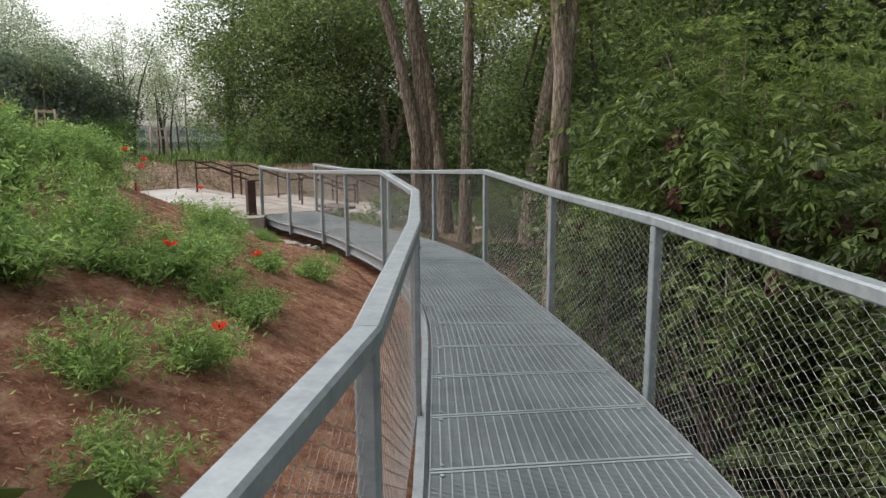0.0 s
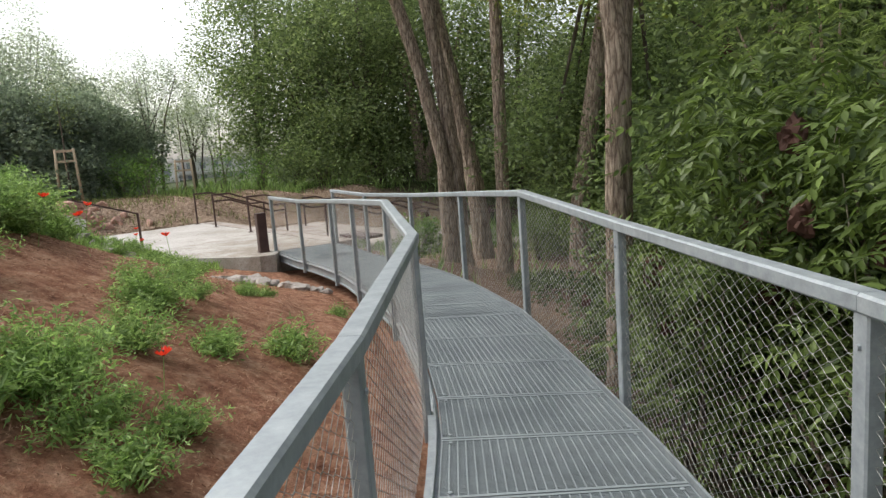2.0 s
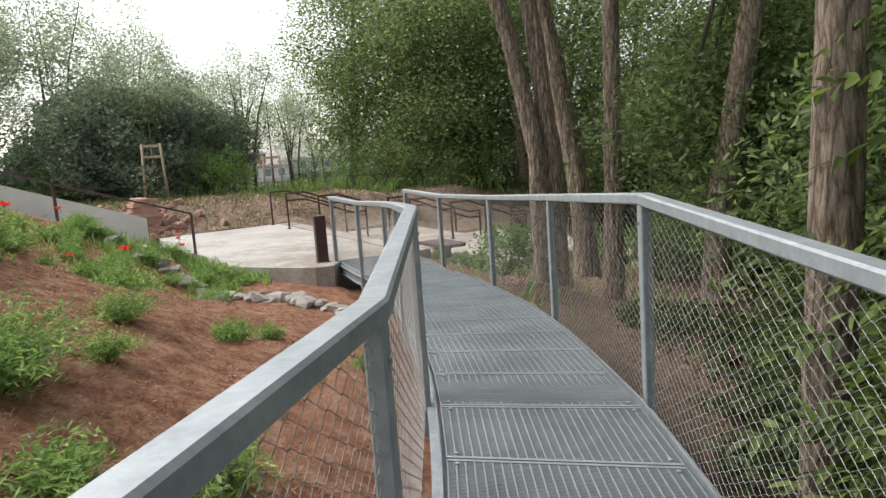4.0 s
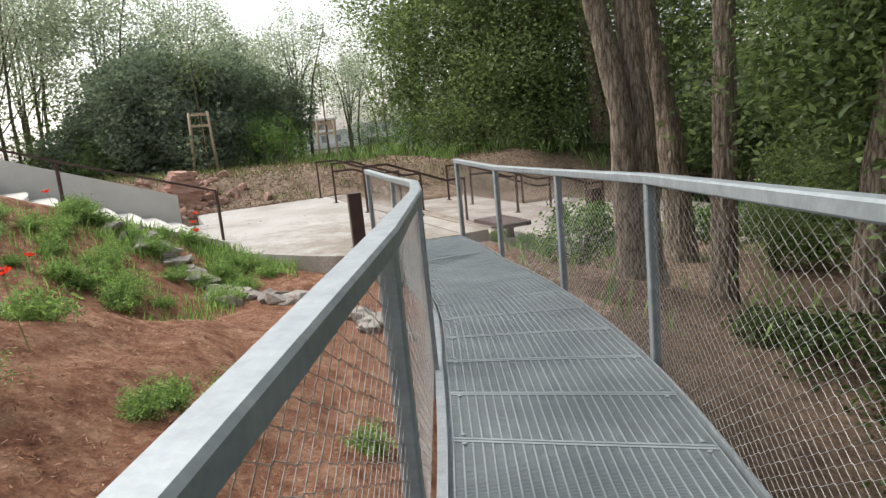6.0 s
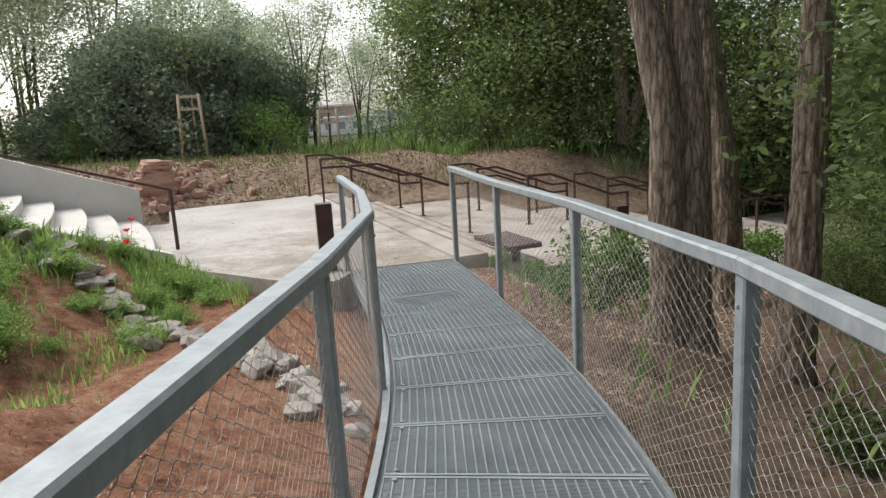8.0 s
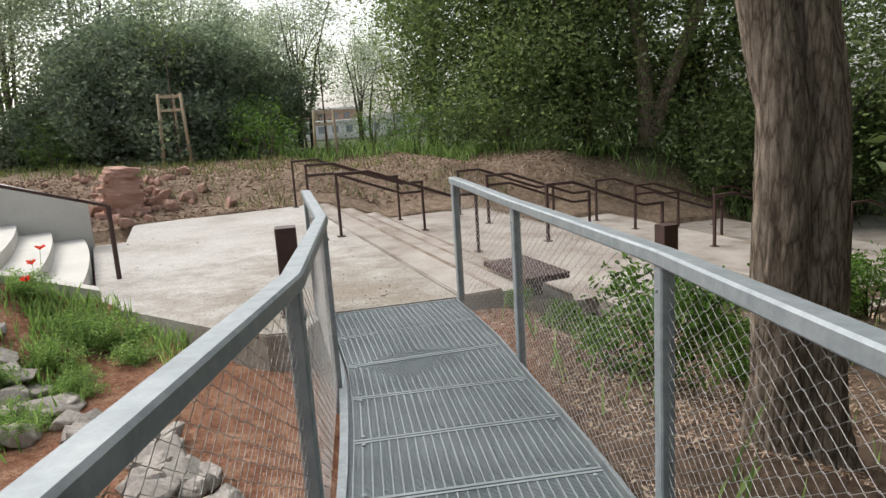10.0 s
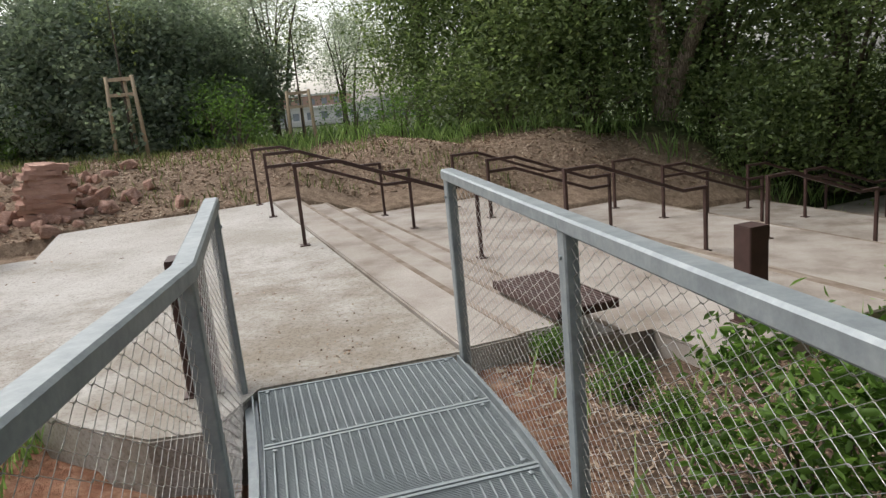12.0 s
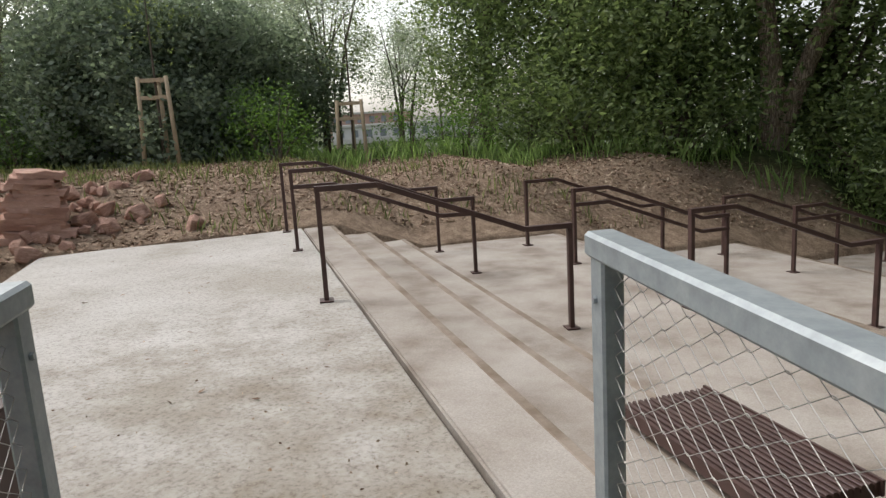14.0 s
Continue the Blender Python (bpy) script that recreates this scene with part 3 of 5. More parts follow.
def net(p, q, z0, z1, zq):
    """A diamond net of steel wires between two posts."""
    p, q = Vector(p), Vector(q)
    run = (q - p).length
    w, h = 0.086, 0.048
    nx = max(2, round(run / w)) * 2
    w = run / nx
    nz = round((z1 - z0) / h)
    h = (z1 - z0) / nz
    r = 0.0011
    V, F = [], []
    tri = [(0, 1), (-0.87, -0.5), (0.87, -0.5)]
    d = (q - p) / run
    nrm = Vector((d.y, -d.x))
    for row in range(nz):
        for up in (0, 1):
            pts = []
            for i in range(nx + 1):
                high = (i + up) % 2 == 0
                base = row * h + (h / 2 if up == 0 else h / 2)
                zz = base + (h / 2 - 0.0016 if high else -0.0016) if up == 0 else base - (h / 2 - 0.0016 if not high else -0.0016)
                for off in (-0.07, 0.07):
                    u = min(run, max(0, (i + off) * w))
                    pts.append((u, zz))
            start = len(V)
            for u, zz in pts:
                drop = zq * u / run
                for a, b in tri:
                    V.append((p.x + d.x * u + nrm.x * a * r, p.y + d.y * u + nrm.y * a * r, z0 + zz + drop + b * r))
            for i in range(len(pts) - 1):
                for k in range(3):
                    a0 = start + i * 3
                    F.append((a0 + k, a0 + (k + 1) % 3, a0 + 3 + (k + 1) % 3, a0 + 3 + k))
    return V, F


def railing(pts, name_label, inward):
    """Posts, a handrail mitred at the posts and nets between them. inward: the side of the deck."""
    root = thing("railing", (0, 0, 0), name_label, "railing", "railings of the walkway")
    P = [Vector((x, y, deck_z(y))) for x, y in pts]
    n = len(P)
    dirs = [(P[i + 1] - P[i]).normalized() for i in range(n - 1)]
    for i, p in enumerate(P):
        t = (dirs[max(0, i - 1)] + dirs[min(n - 2, i)]).normalized()
        bm = bmesh.new()
        beam(bm, p - Vector((0, 0, 0.2)), p + Vector((0, 0, RAIL_H - 0.055)), 0.05, 0.065, Vector((t.x, t.y, 0)), 0.006)
        post = part("post", bm, STEEL, root)
        side_v = Vector((t.y, -t.x, 0)) * inward
        for zz in (0.86, -0.1, -0.15):
            bm = bmesh.new()
            c = p + side_v * 0.026 + Vector((0, 0, zz))
            tube(bm, [c, c + side_v * 0.007], [0.009, 0.008], 6)
            part("bolt", bm, STEEL, post)
    w, h, c = 0.07, 0.054, 0.008
    prof = [(-w / 2 + c, -h), (w / 2 - c, -h), (w / 2, -h + c), (w / 2, -c), (w / 2 - c, 0), (-w / 2 + c, 0), (-w / 2, -c), (-w / 2, -h + c)]
    for i in range(n - 1):
        bm = bmesh.new()
        ends = []
        for j, sgn in ((i, 1), (i + 1, -1)):
            a = dirs[max(0, j - 1)]
            b = dirs[min(n - 2, j)]
            t = Vector((a.x + b.x, a.y + b.y, 0)).normalized()
            s = Vector((t.y, -t.x, 0))
            k = 1 / max(0.5, s.dot(Vector((dirs[i].y, -dirs[i].x, 0)).normalized()))
            ext = 0.034 if j in (0, n - 1) else -0.0012
            o = P[j] + Vector((0, 0, RAIL_H)) - dirs[i] * sgn * ext
            ends.append([bm.verts.new(o + s * x * k + Vector((0, 0, y))) for x, y in prof])
        for m in range(8):
            bm.faces.new((ends[0][m], ends[0][(m + 1) % 8], ends[1][(m + 1) % 8], ends[1][m]))
        bm.faces.new(ends[0][::-1])
        bm.faces.new(ends[1])
        part("handrail", bm, STEEL, root)
        a, b = P[i] + dirs[i] * 0.036, P[i + 1] - dirs[i] * 0.036
        part("wire_net", net((a.x, a.y), (b.x, b.y), a.z - 0.03, a.z + RAIL_H - 0.06, b.z - a.z), WIRE, root, smooth=True)
    return root


railing(LEFT, "galvanised steel railing with wire net, on the bank side", 1)
railing(RIGHT, "galvanised steel railing with wire net, on the wooded side", -1)


# ---- brown handrails of the stepped path ----
def stair_rail(z_top, z_low, slope_run, double):
    """Two steel posts under a bent handrail, running down s from the origin."""
    root = thing("stair_handrail", (0, 0, 0), "dark brown painted steel handrail over the stepped path", "handrail", "handrails of the stepped path")
    drop = z_low - z_top
    for u, z in ((0.0, 0.0), (slope_run, drop)):
        bm = bmesh.new()
        beam(bm, (u, 0, z), (u, 0, z + 0.79), 0.05, 0.035, (1, 0, 0), 0.003)
        post = part("post", bm, RUST, root)
        bm = bmesh.new()
        beam(bm, (u, 0, z + 0.002), (u, 0, z + 0.012), 0.12, 0.1, (1, 0, 0), 0.003)
        part("foot_plate", bm, RUST, post)
    for dz, nm in ((0.81, "handrail"), (0.65, "lower_rail"))[:2 if double else 1]:
        bm = bmesh.new()
        line = [(-0.02, 0), (0.42, 0), (slope_run - 0.35, drop), (slope_run + 0.02, drop)]
        for (u0, w0), (u1, w1) in zip(line, line[1:]):
            beam(bm, (u0, 0, w0 + dz), (u1, 0, w1 + dz), 0.05, 0.04, (0, 0, 1), 0.003)
        part(nm, bm, RUST, root)
    return root


slope_turn = math.degrees(math.atan2(S.y, S.x))
LEVELS = [SLAB_Z, -0.66, -1.123, -1.564, -2.0]
FLIGHTS = [(-0.25, 1.6, (3.52, 5.76, 7.15), -6), (2.7, 4.7, (3.37, 5.42, 6.72), 1), (5.68, 7.76, (3.38, 5.45, 6.75), 2), (8.65, 10.7, (3.4, 5.45, 6.75), 1)]
for k, (u_top, u_low, rows_l, twist) in enumerate(FLIGHTS):
    for li, l in enumerate(rows_l):
        p = STEP0 + S * u_top + L * l
        rail = stair_rail(LEVELS[k], LEVELS[k + 1], u_low - u_top, li == 1)
        rail.matrix_basis = pose(p.x, p.y, LEVELS[k], 0, 0, slope_turn + twist)

# handrail of the white stairs
hr = thing("stair_handrail", (-6.745, 15.5, SLAB_Z), "dark brown painted steel handrail beside the white stairs", "handrail")
HRP = [Vector((STAIR_UP.x * u, STAIR_UP.y * u, max(0.0, 0.36 * u - 0.05))) for u in (0.0, 2.05, 4.1)]
for p in HRP:
    bm = bmesh.new()
    beam(bm, p - Vector((0, 0, 0.15)), p + Vector((0, 0, 0.78)), 0.045, 0.03, (1, 0, 0), 0.003)
    part("post", bm, RUST, hr)
bm = bmesh.new()
for a, b in zip(HRP, HRP[1:]):
    beam(bm, a + Vector((0, 0, 0.78)), b + Vector((0, 0, 0.78)), 0.045, 0.03, (0, 0, 1), 0.003)
part("handrail", bm, RUST, hr)


# ---- bollards and bench ----
def bollard():
    root = thing("bollard", (0, 0, 0), "dark brown square steel bollard standing on the concrete", "bollard", "bollards")
    bm = bmesh.new()
    beam(bm, (0, 0, 0), (0, 0, 0.7), 0.165, 0.165, (0, 1, 0), 0.008)
    body = part("body", bm, RUST, root)
    bm = bmesh.new()
    beam(bm, (0, 0, 0.7), (0, 0, 0.708), 0.16, 0.16, (0, 1, 0), 0.004)
    part("cap", bm, RUST, body)
    bm = bmesh.new()
    beam(bm, (0, 0, 0.001), (0, 0, 0.009), 0.2, 0.2, (0, 1, 0), 0.004)
    part("base_plate", bm, RUST, root)
    return root


b0 = bollard()
b0.matrix_basis = pose(-4.01, 14.7, SLAB_Z, 0, 0, 35)
copy_thing(b0, pose(-1.36, 17.22, -0.66, 0, 0, 42))
bench = thing("slatted_bench", (-2.66, 16.7, -0.521), "low dark brown slatted steel bench on the stepped path", "bench")
bench.rotation_euler = (0, 0, radians(-46.6))
for i in range(15):
    bm = bmesh.new()
    y = -0.21 + 0.42 * i / 14
    beam(bm, (-0.46, y, 0.22), (0.46, y, 0.22), 0.018, 0.03, (0, 0, 1), 0.003)
    part("slat", bm, RUST, bench)
for x in (-0.44, -0.15, 0.15, 0.44):
    bm = bmesh.new()
    beam(bm, (x, -0.225, 0.2), (x, 0.225, 0.2), 0.03, 0.05)
    part("cross_bar", bm, RUST, bench)
for y in (-0.225, 0.225):
    bm = bmesh.new()
    beam(bm, (-0.47, y, 0.212), (0.47, y, 0.212), 0.012, 0.06)
    part("edge_strip", bm, RUST, bench)
for x in (-0.24, 0.24):
    bm = bmesh.new()
    beam(bm, (x, 0, 0.0), (x, 0, 0.19), 0.05, 0.1, (0, 1, 0))
    part("leg", bm, RUST, bench)


# ---- trees ----
def trunk_mesh(path, radii, seed, sides=18, rough=0.09, steps=8):
    """A furrowed trunk along a path, with uneven girth."""
    rng = random.Random(seed)
    bm = bmesh.new()
    pts, rr = [], []
    n = len(path)
    for i in range(n - 1):
        for j in range(steps):
            t = j / steps
            a, b = Vector(path[i]), Vector(path[i + 1])
            pts.append(a.lerp(b, t))
            rr.append(radii[i] * (1 - t) + radii[i + 1] * t)
    pts.append(Vector(path[-1]))
    rr.append(radii[-1])
    tube(bm, pts, rr, sides)
    for v in bm.verts:
        k = noise.noise(Vector((v.co.x * 9, v.co.y * 9, v.co.z * 1.6 + seed)))
        if sides > 30:
            k = 0.5 * k + 0.7 * (0.5 - abs(noise.noise(Vector((v.co.x * 24, v.co.y * 24, v.co.z * 2.2 + seed)))) * 2)
        near = min(range(len(pts)), key=lambda q: abs(pts[q].z - v.co.z))
        dvec = Vector((v.co.x - pts[near].x, v.co.y - pts[near].y, 0))
        v.co += dvec * k * rough * 2.2
    return bm


def crown(rng, centres, count, spread, size):
    idx = rng.integers(0, len(centres), count)
    c = np.asarray(centres)[idx] + rng.normal(size=(count, 3)) * np.array(spread)
    return c, size * rng.uniform(0.6, 1.4, count)


def tree(name, seed, height, crown_r, crown_h, trunk_r, leaf_mat, bark, count, size, clumps, label, lean=(0, 0), spread=0.42, low=0.25, limbs=9, aspect=0.5, stems=1):
    rng = np.random.default_rng(seed)
    root = thing(name, (0, 0, 0), label, "tree")
    mid = height * low
    cz = mid + (height - mid) * 0.5
    cl = []
    while len(cl) < clumps:
        p = rng.uniform(-1, 1, 3)
        q = np.linalg.norm(p)
        if 0.35 < q < 1:
            cl.append((lean[0] + p[0] * crown_r, lean[1] + p[1] * crown_r, cz + p[2] * (height - mid) * 0.5))
    for s in range(stems):
        off = (0, 0) if stems == 1 else (math.cos(s * 2.4) * 0.35, math.sin(s * 2.4) * 0.35)
        top = (lean[0] + off[0] * 4, lean[1] + off[1] * 4, height * 0.85)
        path = [(off[0], off[1], -0.4), (off[0] + lean[0] * 0.2, off[1] + lean[1] * 0.2, height * 0.25), (off[0] * 2 + lean[0] * 0.6, off[1] * 2 + lean[1] * 0.6, height * 0.55), top]
        part("trunk", trunk_mesh(path, [trunk_r * 1.15, trunk_r * 0.85, trunk_r * 0.55, trunk_r * 0.12], seed + s, 10), bark, root, smooth=True)
    for i in range(limbs):
        c = Vector(cl[(i * 7) % len(cl)])
        base = Vector((lean[0] * 0.4, lean[1] * 0.4, min(c.z - 0.3, mid + (height - mid) * 0.45 * i / limbs)))
        kink = base.lerp(c, 0.5) + Vector((0, 0, 0.12 * (c - base).length))
        bm = bmesh.new()
        tube(bm, [base, kink, c], [trunk_r * 0.4, trunk_r * 0.22, trunk_r * 0.06], 6)
        part("limb", bm, bark, root, smooth=True)
    c, s = crown(rng, cl, count, (spread * crown_r, spread * crown_r, spread * crown_h), size)
    part("crown", leaves(c, s, rng, aspect, 0.15), leaf_mat, root)
    return root

# trunks close to the walkway
def big_trunk(x, y, stems, label, seed, crowns, leaf=None, count=4500):
    z = gz(x, y)
    root = thing("tree", (x, y, z), label, "tree", "trees beside the walkway")
    for k, (path, radii) in enumerate(stems):
        part("trunk", trunk_mesh(path, radii, seed + k, 56 if radii[0] > 0.13 else 34, 0.09, 26), BARK, root, smooth=True)
    rng = np.random.default_rng(seed)
    cl = []
    for cx, cy, cz, r in crowns:
        p = rng.normal(size=(22, 3)) * r * 0.5
        cl += [(cx + q[0], cy + q[1], cz + q[2] * 0.7) for q in p]
        bm = bmesh.new()
        s = Vector(stems[0][0][-2])
        tube(bm, [s, s.lerp(Vector((cx, cy, cz)), 0.5) + Vector((0, 0, 0.3)), (cx, cy, cz)], [0.06, 0.04, 0.015], 6)
        part("limb", bm, BARK_DARK, root, smooth=True)
    c, s = crown(rng, cl, count * len(crowns), (0.35, 0.35, 0.28), 0.085)
    part("crown", leaves(c, s, rng, 0.45, 0.2), leaf or (LEAF_YELLOW if seed % 2 else LEAF_FOREST), root)
    return root


big_trunk(-0.41, 13.76, [([(-0.14, 0, -0.3), (-0.12, 0, 0.4), (-0.14, 0.0, 1.7), (-0.42, 0.1, 3.1), (-1.1, 0.2, 5.6), (-1.5, 0.3, 9)], [0.2, 0.13, 0.112, 0.103, 0.094, 0.05]),
                       ([(0.08, 0.08, -0.3), (0.05, 0.08, 0.4), (0.03, 0.12, 1.7), (-0.12, 0.2, 3.1), (-0.45, 0.3, 5.6), (-0.7, 0.3, 9)], [0.2, 0.13, 0.117, 0.108, 0.094, 0.05])],
          "twin-stemmed tree with furrowed grey-brown bark beside the railing", 11, [(-1.5, 0.5, 6.5, 1.6), (0.3, 0.8, 7.0, 1.5), (-2.5, -0.4, 5.8, 1.0)])
big_trunk(-0.2, 16.2, [([(0.1, 0, -0.3), (0.06, 0, 0.5), (0.0, 0, 1.5), (-0.35, 0.1, 3.6), (-0.85, 0.2, 6.2), (-0.9, 0.3, 9)], [0.22, 0.18, 0.165, 0.15, 0.12, 0.06])],
          "single leaning tree with furrowed grey-brown bark", 12, [(0.4, 0.6, 6.5, 1.6), (-1.0, 1.0, 7.2, 1.4)])
big_trunk(0.34, 13.7, [([(-0.03, 0, -0.3), (0.0, 0, 0.5), (0.02, 0, 1.4), (0.06, 0.1, 3.4), (0.1, 0.2, 6), (0.2, 0.3, 9)], [0.16, 0.12, 0.1, 0.095, 0.085, 0.05])],
          "slender upright tree with grey-brown bark", 13, [(0.6, 0.0, 5.8, 1.4), (1.2, -0.6, 4.6, 1.0)])
big_trunk(1.36, 8.05, [([(-0.1, 0, -0.6), (-0.06, 0, 1.4), (0.0, 0.05, 3.2), (-0.12, 0.1, 4.6), (-0.3, 0.2, 8)], [0.12, 0.1, 0.095, 0.075, 0.04]), ([(0.0, 0.05, 3.0), (0.12, 0.1, 4.2), (0.35, 0.2, 8)], [0.08, 0.07, 0.03])],
          "pale-barked forked tree rising out of the shrubs", 14, [(0.8, 0.3, 5.5, 1.3), (0.2, 0.5, 4.4, 0.8)])
big_trunk(1.55, 13.4, [([(-0.1, 0, -0.3), (0.0, 0, 1.4), (0.35, 0.1, 3.4), (0.8, 0.2, 6), (1.2, 0.3, 9)], [0.17, 0.14, 0.12, 0.1, 0.05])],
          "dark leaning tree among the shrubs", 16, [(1.4, 0.0, 6.2, 1.6), (0.2, 0.4, 5.2, 1.0), (-0.35, 0.5, 2.3, 0.6), (0.5, 0.9, 2.4, 0.8), (1.2, 0.3, 2.0, 0.8), (0.1, 1.3, 3.1, 0.9), (1.0, 1.2, 3.6, 1.0)], LEAF_WOOD)
for cx, cy, sd in ((6.3, 4.8, 31), (5.8, 9.0, 33), (6.4, 0.4, 35)):
    big_trunk(cx, cy, [([(0, 0, -0.5), (0.08, 0, 2.4), (-0.1, 0.1, 4.6), (0.1, 0.2, 8)], [0.12, 0.1, 0.085, 0.03])],
              "slender tree arching over the ravine", sd, [(-2.6, 0.2, 5.6, 1.7), (-0.8, -0.8, 5.9, 1.7)], LEAF_CANOPY, 1900)
big_trunk(4.9, 15.2, [([(0, 0, -0.5), (0.05, 0, 2.4), (0.3, 0.1, 5.4), (0.9, 0.2, 9)], [0.16, 0.14, 0.12, 0.05])],
          "dark slender tree in the wood", 18, [(0.4, 0.0, 7.2, 1.8)])

big_trunk(-2.83, 29.3, [([(0, 0, -0.3), (-0.05, 0, 1.0), (-0.15, 0.1, 2.2), (-0.5, 0.2, 5), (-0.8, 0.3, 8)], [0.3, 0.22, 0.17, 0.12, 0.05]), ([(0.1, 0, 0.4), (0.5, 0.0, 1.6), (1.2, 0.1, 3.4), (1.9, 0.2, 6)], [0.2, 0.16, 0.13, 0.05])],
          "forked tree with bare brown stems at the edge of the wood", 22, [(0.4, 0.0, 5.6, 1.6), (-1.2, 0.2, 5.0, 1.2)], LEAF_MID, 2600)

# the wood behind
WOODLAND = [(-7.5, 31.0, 1.0, 0), (-4.6, 30.0, 0.95, 2), (-2.0, 31.5, 1.05, 2), (0.6, 29.5, 0.9, 2), (4.6, 29.5, 1.0, 2), (7.2, 23.0, 1.0, 2), (5.6, 20.0, 0.8, 0), (7.5, 17.0, 1.05, 1), (6.0, 17.2, 0.9, 0), (9.5, 18.5, 1.1, 0), (4.0, 24.6, 0.75, 0),
            (6.0, -4.5, 0.9, 1), (9.5, 27.0, 1.1, 2), (-6.5, 36.0, 1.1, 1), (-10.4, 32.6, 0.9, 2)]
protos = [tree("tree", 30 + k, 10.5, 3.4, 3.0, 0.2, (LEAF_WOOD, LEAF_WOOD, LEAF_MID)[k], BARK_DARK, 30000, 0.135, 80, ("dense dark green woodland tree", "broad green woodland tree", "lighter mid-green woodland tree")[k], (0.4 - 0.5 * k, 0.2), 0.16, 0.06, 10) for k in range(3)]
for i, (x, y, sc, k) in enumerate(WOODLAND):
    m = pose(x, y, gz(x, y) - 0.1, 0, 0, i * 67)
    first_use = not any(k == w[3] for w in WOODLAND[:i])
    o = protos[k] if first_use else copy_thing(protos[k], m)
    o.matrix_basis = m @ Matrix.Diagonal((sc, sc, sc, 1))
    o["group"] = "trees of the wood"

airy = tree("tree", 36, 9.5, 2.6, 2.6, 0.13, LEAF_CANOPY, BARK_DARK, 9000, 0.115, 56, "airy light green tree rising out of the ravine", (0.3, 0.1), 0.15, 0.3, 10)
for i, (x, y, sc) in enumerate([(7.4, 8.6, 0.85), (9.0, 12.5, 1.0), (9.4, 4.4, 0.95), (9.0, 0.4, 0.95)]):
    m = pose(x, y, gz(x, y) - 0.1, 0, 0, i * 97)
    o = airy if i == 0 else copy_thing(airy, m)
    o.matrix_basis = m @ Matrix.Diagonal((sc, sc, sc, 1))
    o["group"] = "trees of the ravine"

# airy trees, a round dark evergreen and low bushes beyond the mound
pale = tree("tree", 51, 10.0, 3.0, 3.0, 0.065, LEAF_PALE, BARK_DARK, 12500, 0.12, 46, "tall airy grey-green tree, its leaves paled for haze", (0.5, 0.0), 0.14, 0.2, 10, 0.45, 2)
PALE = [(-23.5, 27.0, 1.1), (-20.2, 31.5, 0.92), (-25.5, 22.5, 1.1), (-18.0, 36.0, 0.72), (-28.0, 30.0, 1.25), (-23.5, 36.5, 1.0), (-26.5, 18.0, 1.15), (-17.5, 45.0, 0.85), (-21.0, 23.6, 0.95), (-20.8, 27.8, 1.0)]
for i, (x, y, sc) in enumerate(PALE):
    m = pose(x, y, gz(x, y) - 0.1, 0, 0, i * 83)
    o = pale if i == 0 else copy_thing(pale, m)
    o.matrix_basis = m @ Matrix.Diagonal((sc, sc, sc, 1))
    o["group"] = "airy trees"
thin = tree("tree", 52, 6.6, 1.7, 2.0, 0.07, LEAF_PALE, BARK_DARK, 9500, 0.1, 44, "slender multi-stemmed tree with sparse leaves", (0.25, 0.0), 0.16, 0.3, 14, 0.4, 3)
for i, (x, y, sc) in enumerate([(-14.0, 30.2, 0.9), (-14.6, 35.5, 0.8)]):
    m = pose(x, y, gz(x, y) - 0.1, 0, 0, i * 130)
    o = thin if i == 0 else copy_thing(thin, m)
    o.matrix_basis = m @ Matrix.Diagonal((sc, sc, sc, 1))
    o["group"] = "slender trees"


def evergreen():
    rng = np.random.default_rng(61)
    root = thing("tree", (-16.8, 27.0, gz(-16.8, 27.0)), "round dense dark evergreen tree behind the planting stakes", "tree")
    part("trunk", trunk_mesh([(0, 0, -0.3), (0.1, 0, 1.2), (0.0, 0.2, 3.0)], [0.3, 0.22, 0.1], 61, 10), BARK_DARK, root, smooth=True)
    n = 40000
    d = rng.normal(size=(n, 3))
    d[:, 2] = np.abs(d[:, 2]) * 1.0 - 0.25
    d /= np.linalg.norm(d, axis=1)[:, None]
    lump = 1 + 0.13 * np.sin(d[:, 0] * 4.3 + 1.0) * np.cos(d[:, 1] * 3.4 + d[:, 2] * 3.1) + 0.09 * np.sin(d[:, 0] * 9 + 2 * d[:, 2]) * np.sin(d[:, 1] * 8 + 3) + 0.05 * np.sin(d[:, 2] * 17 + d[:, 0] * 13)
    r = lump * (1 - 0.25 * rng.random(n) ** 2)
    c = np.stack([d[:, 0] * 3.9 * r, d[:, 1] * 3.9 * r, 0.9 + d[:, 2] * 3.3 * r], 1)
    tuft = c[rng.integers(0, n, 90)] * np.array([1.04, 1.04, 1.05])
    tips = np.repeat(tuft, 130, 0) + rng.normal(size=(90 * 130, 3)) * np.array([0.3, 0.3, 0.24])
    inner = c[:9000] * np.array([0.84, 0.84, 0.9])
    c = np.concatenate([c, tips, inner])
    size = np.concatenate([0.125 * rng.uniform(0.6, 1.4, n + len(tips)), 0.4 * rng.uniform(0.7, 1.2, 9000)])
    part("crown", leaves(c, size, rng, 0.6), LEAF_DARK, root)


evergreen()


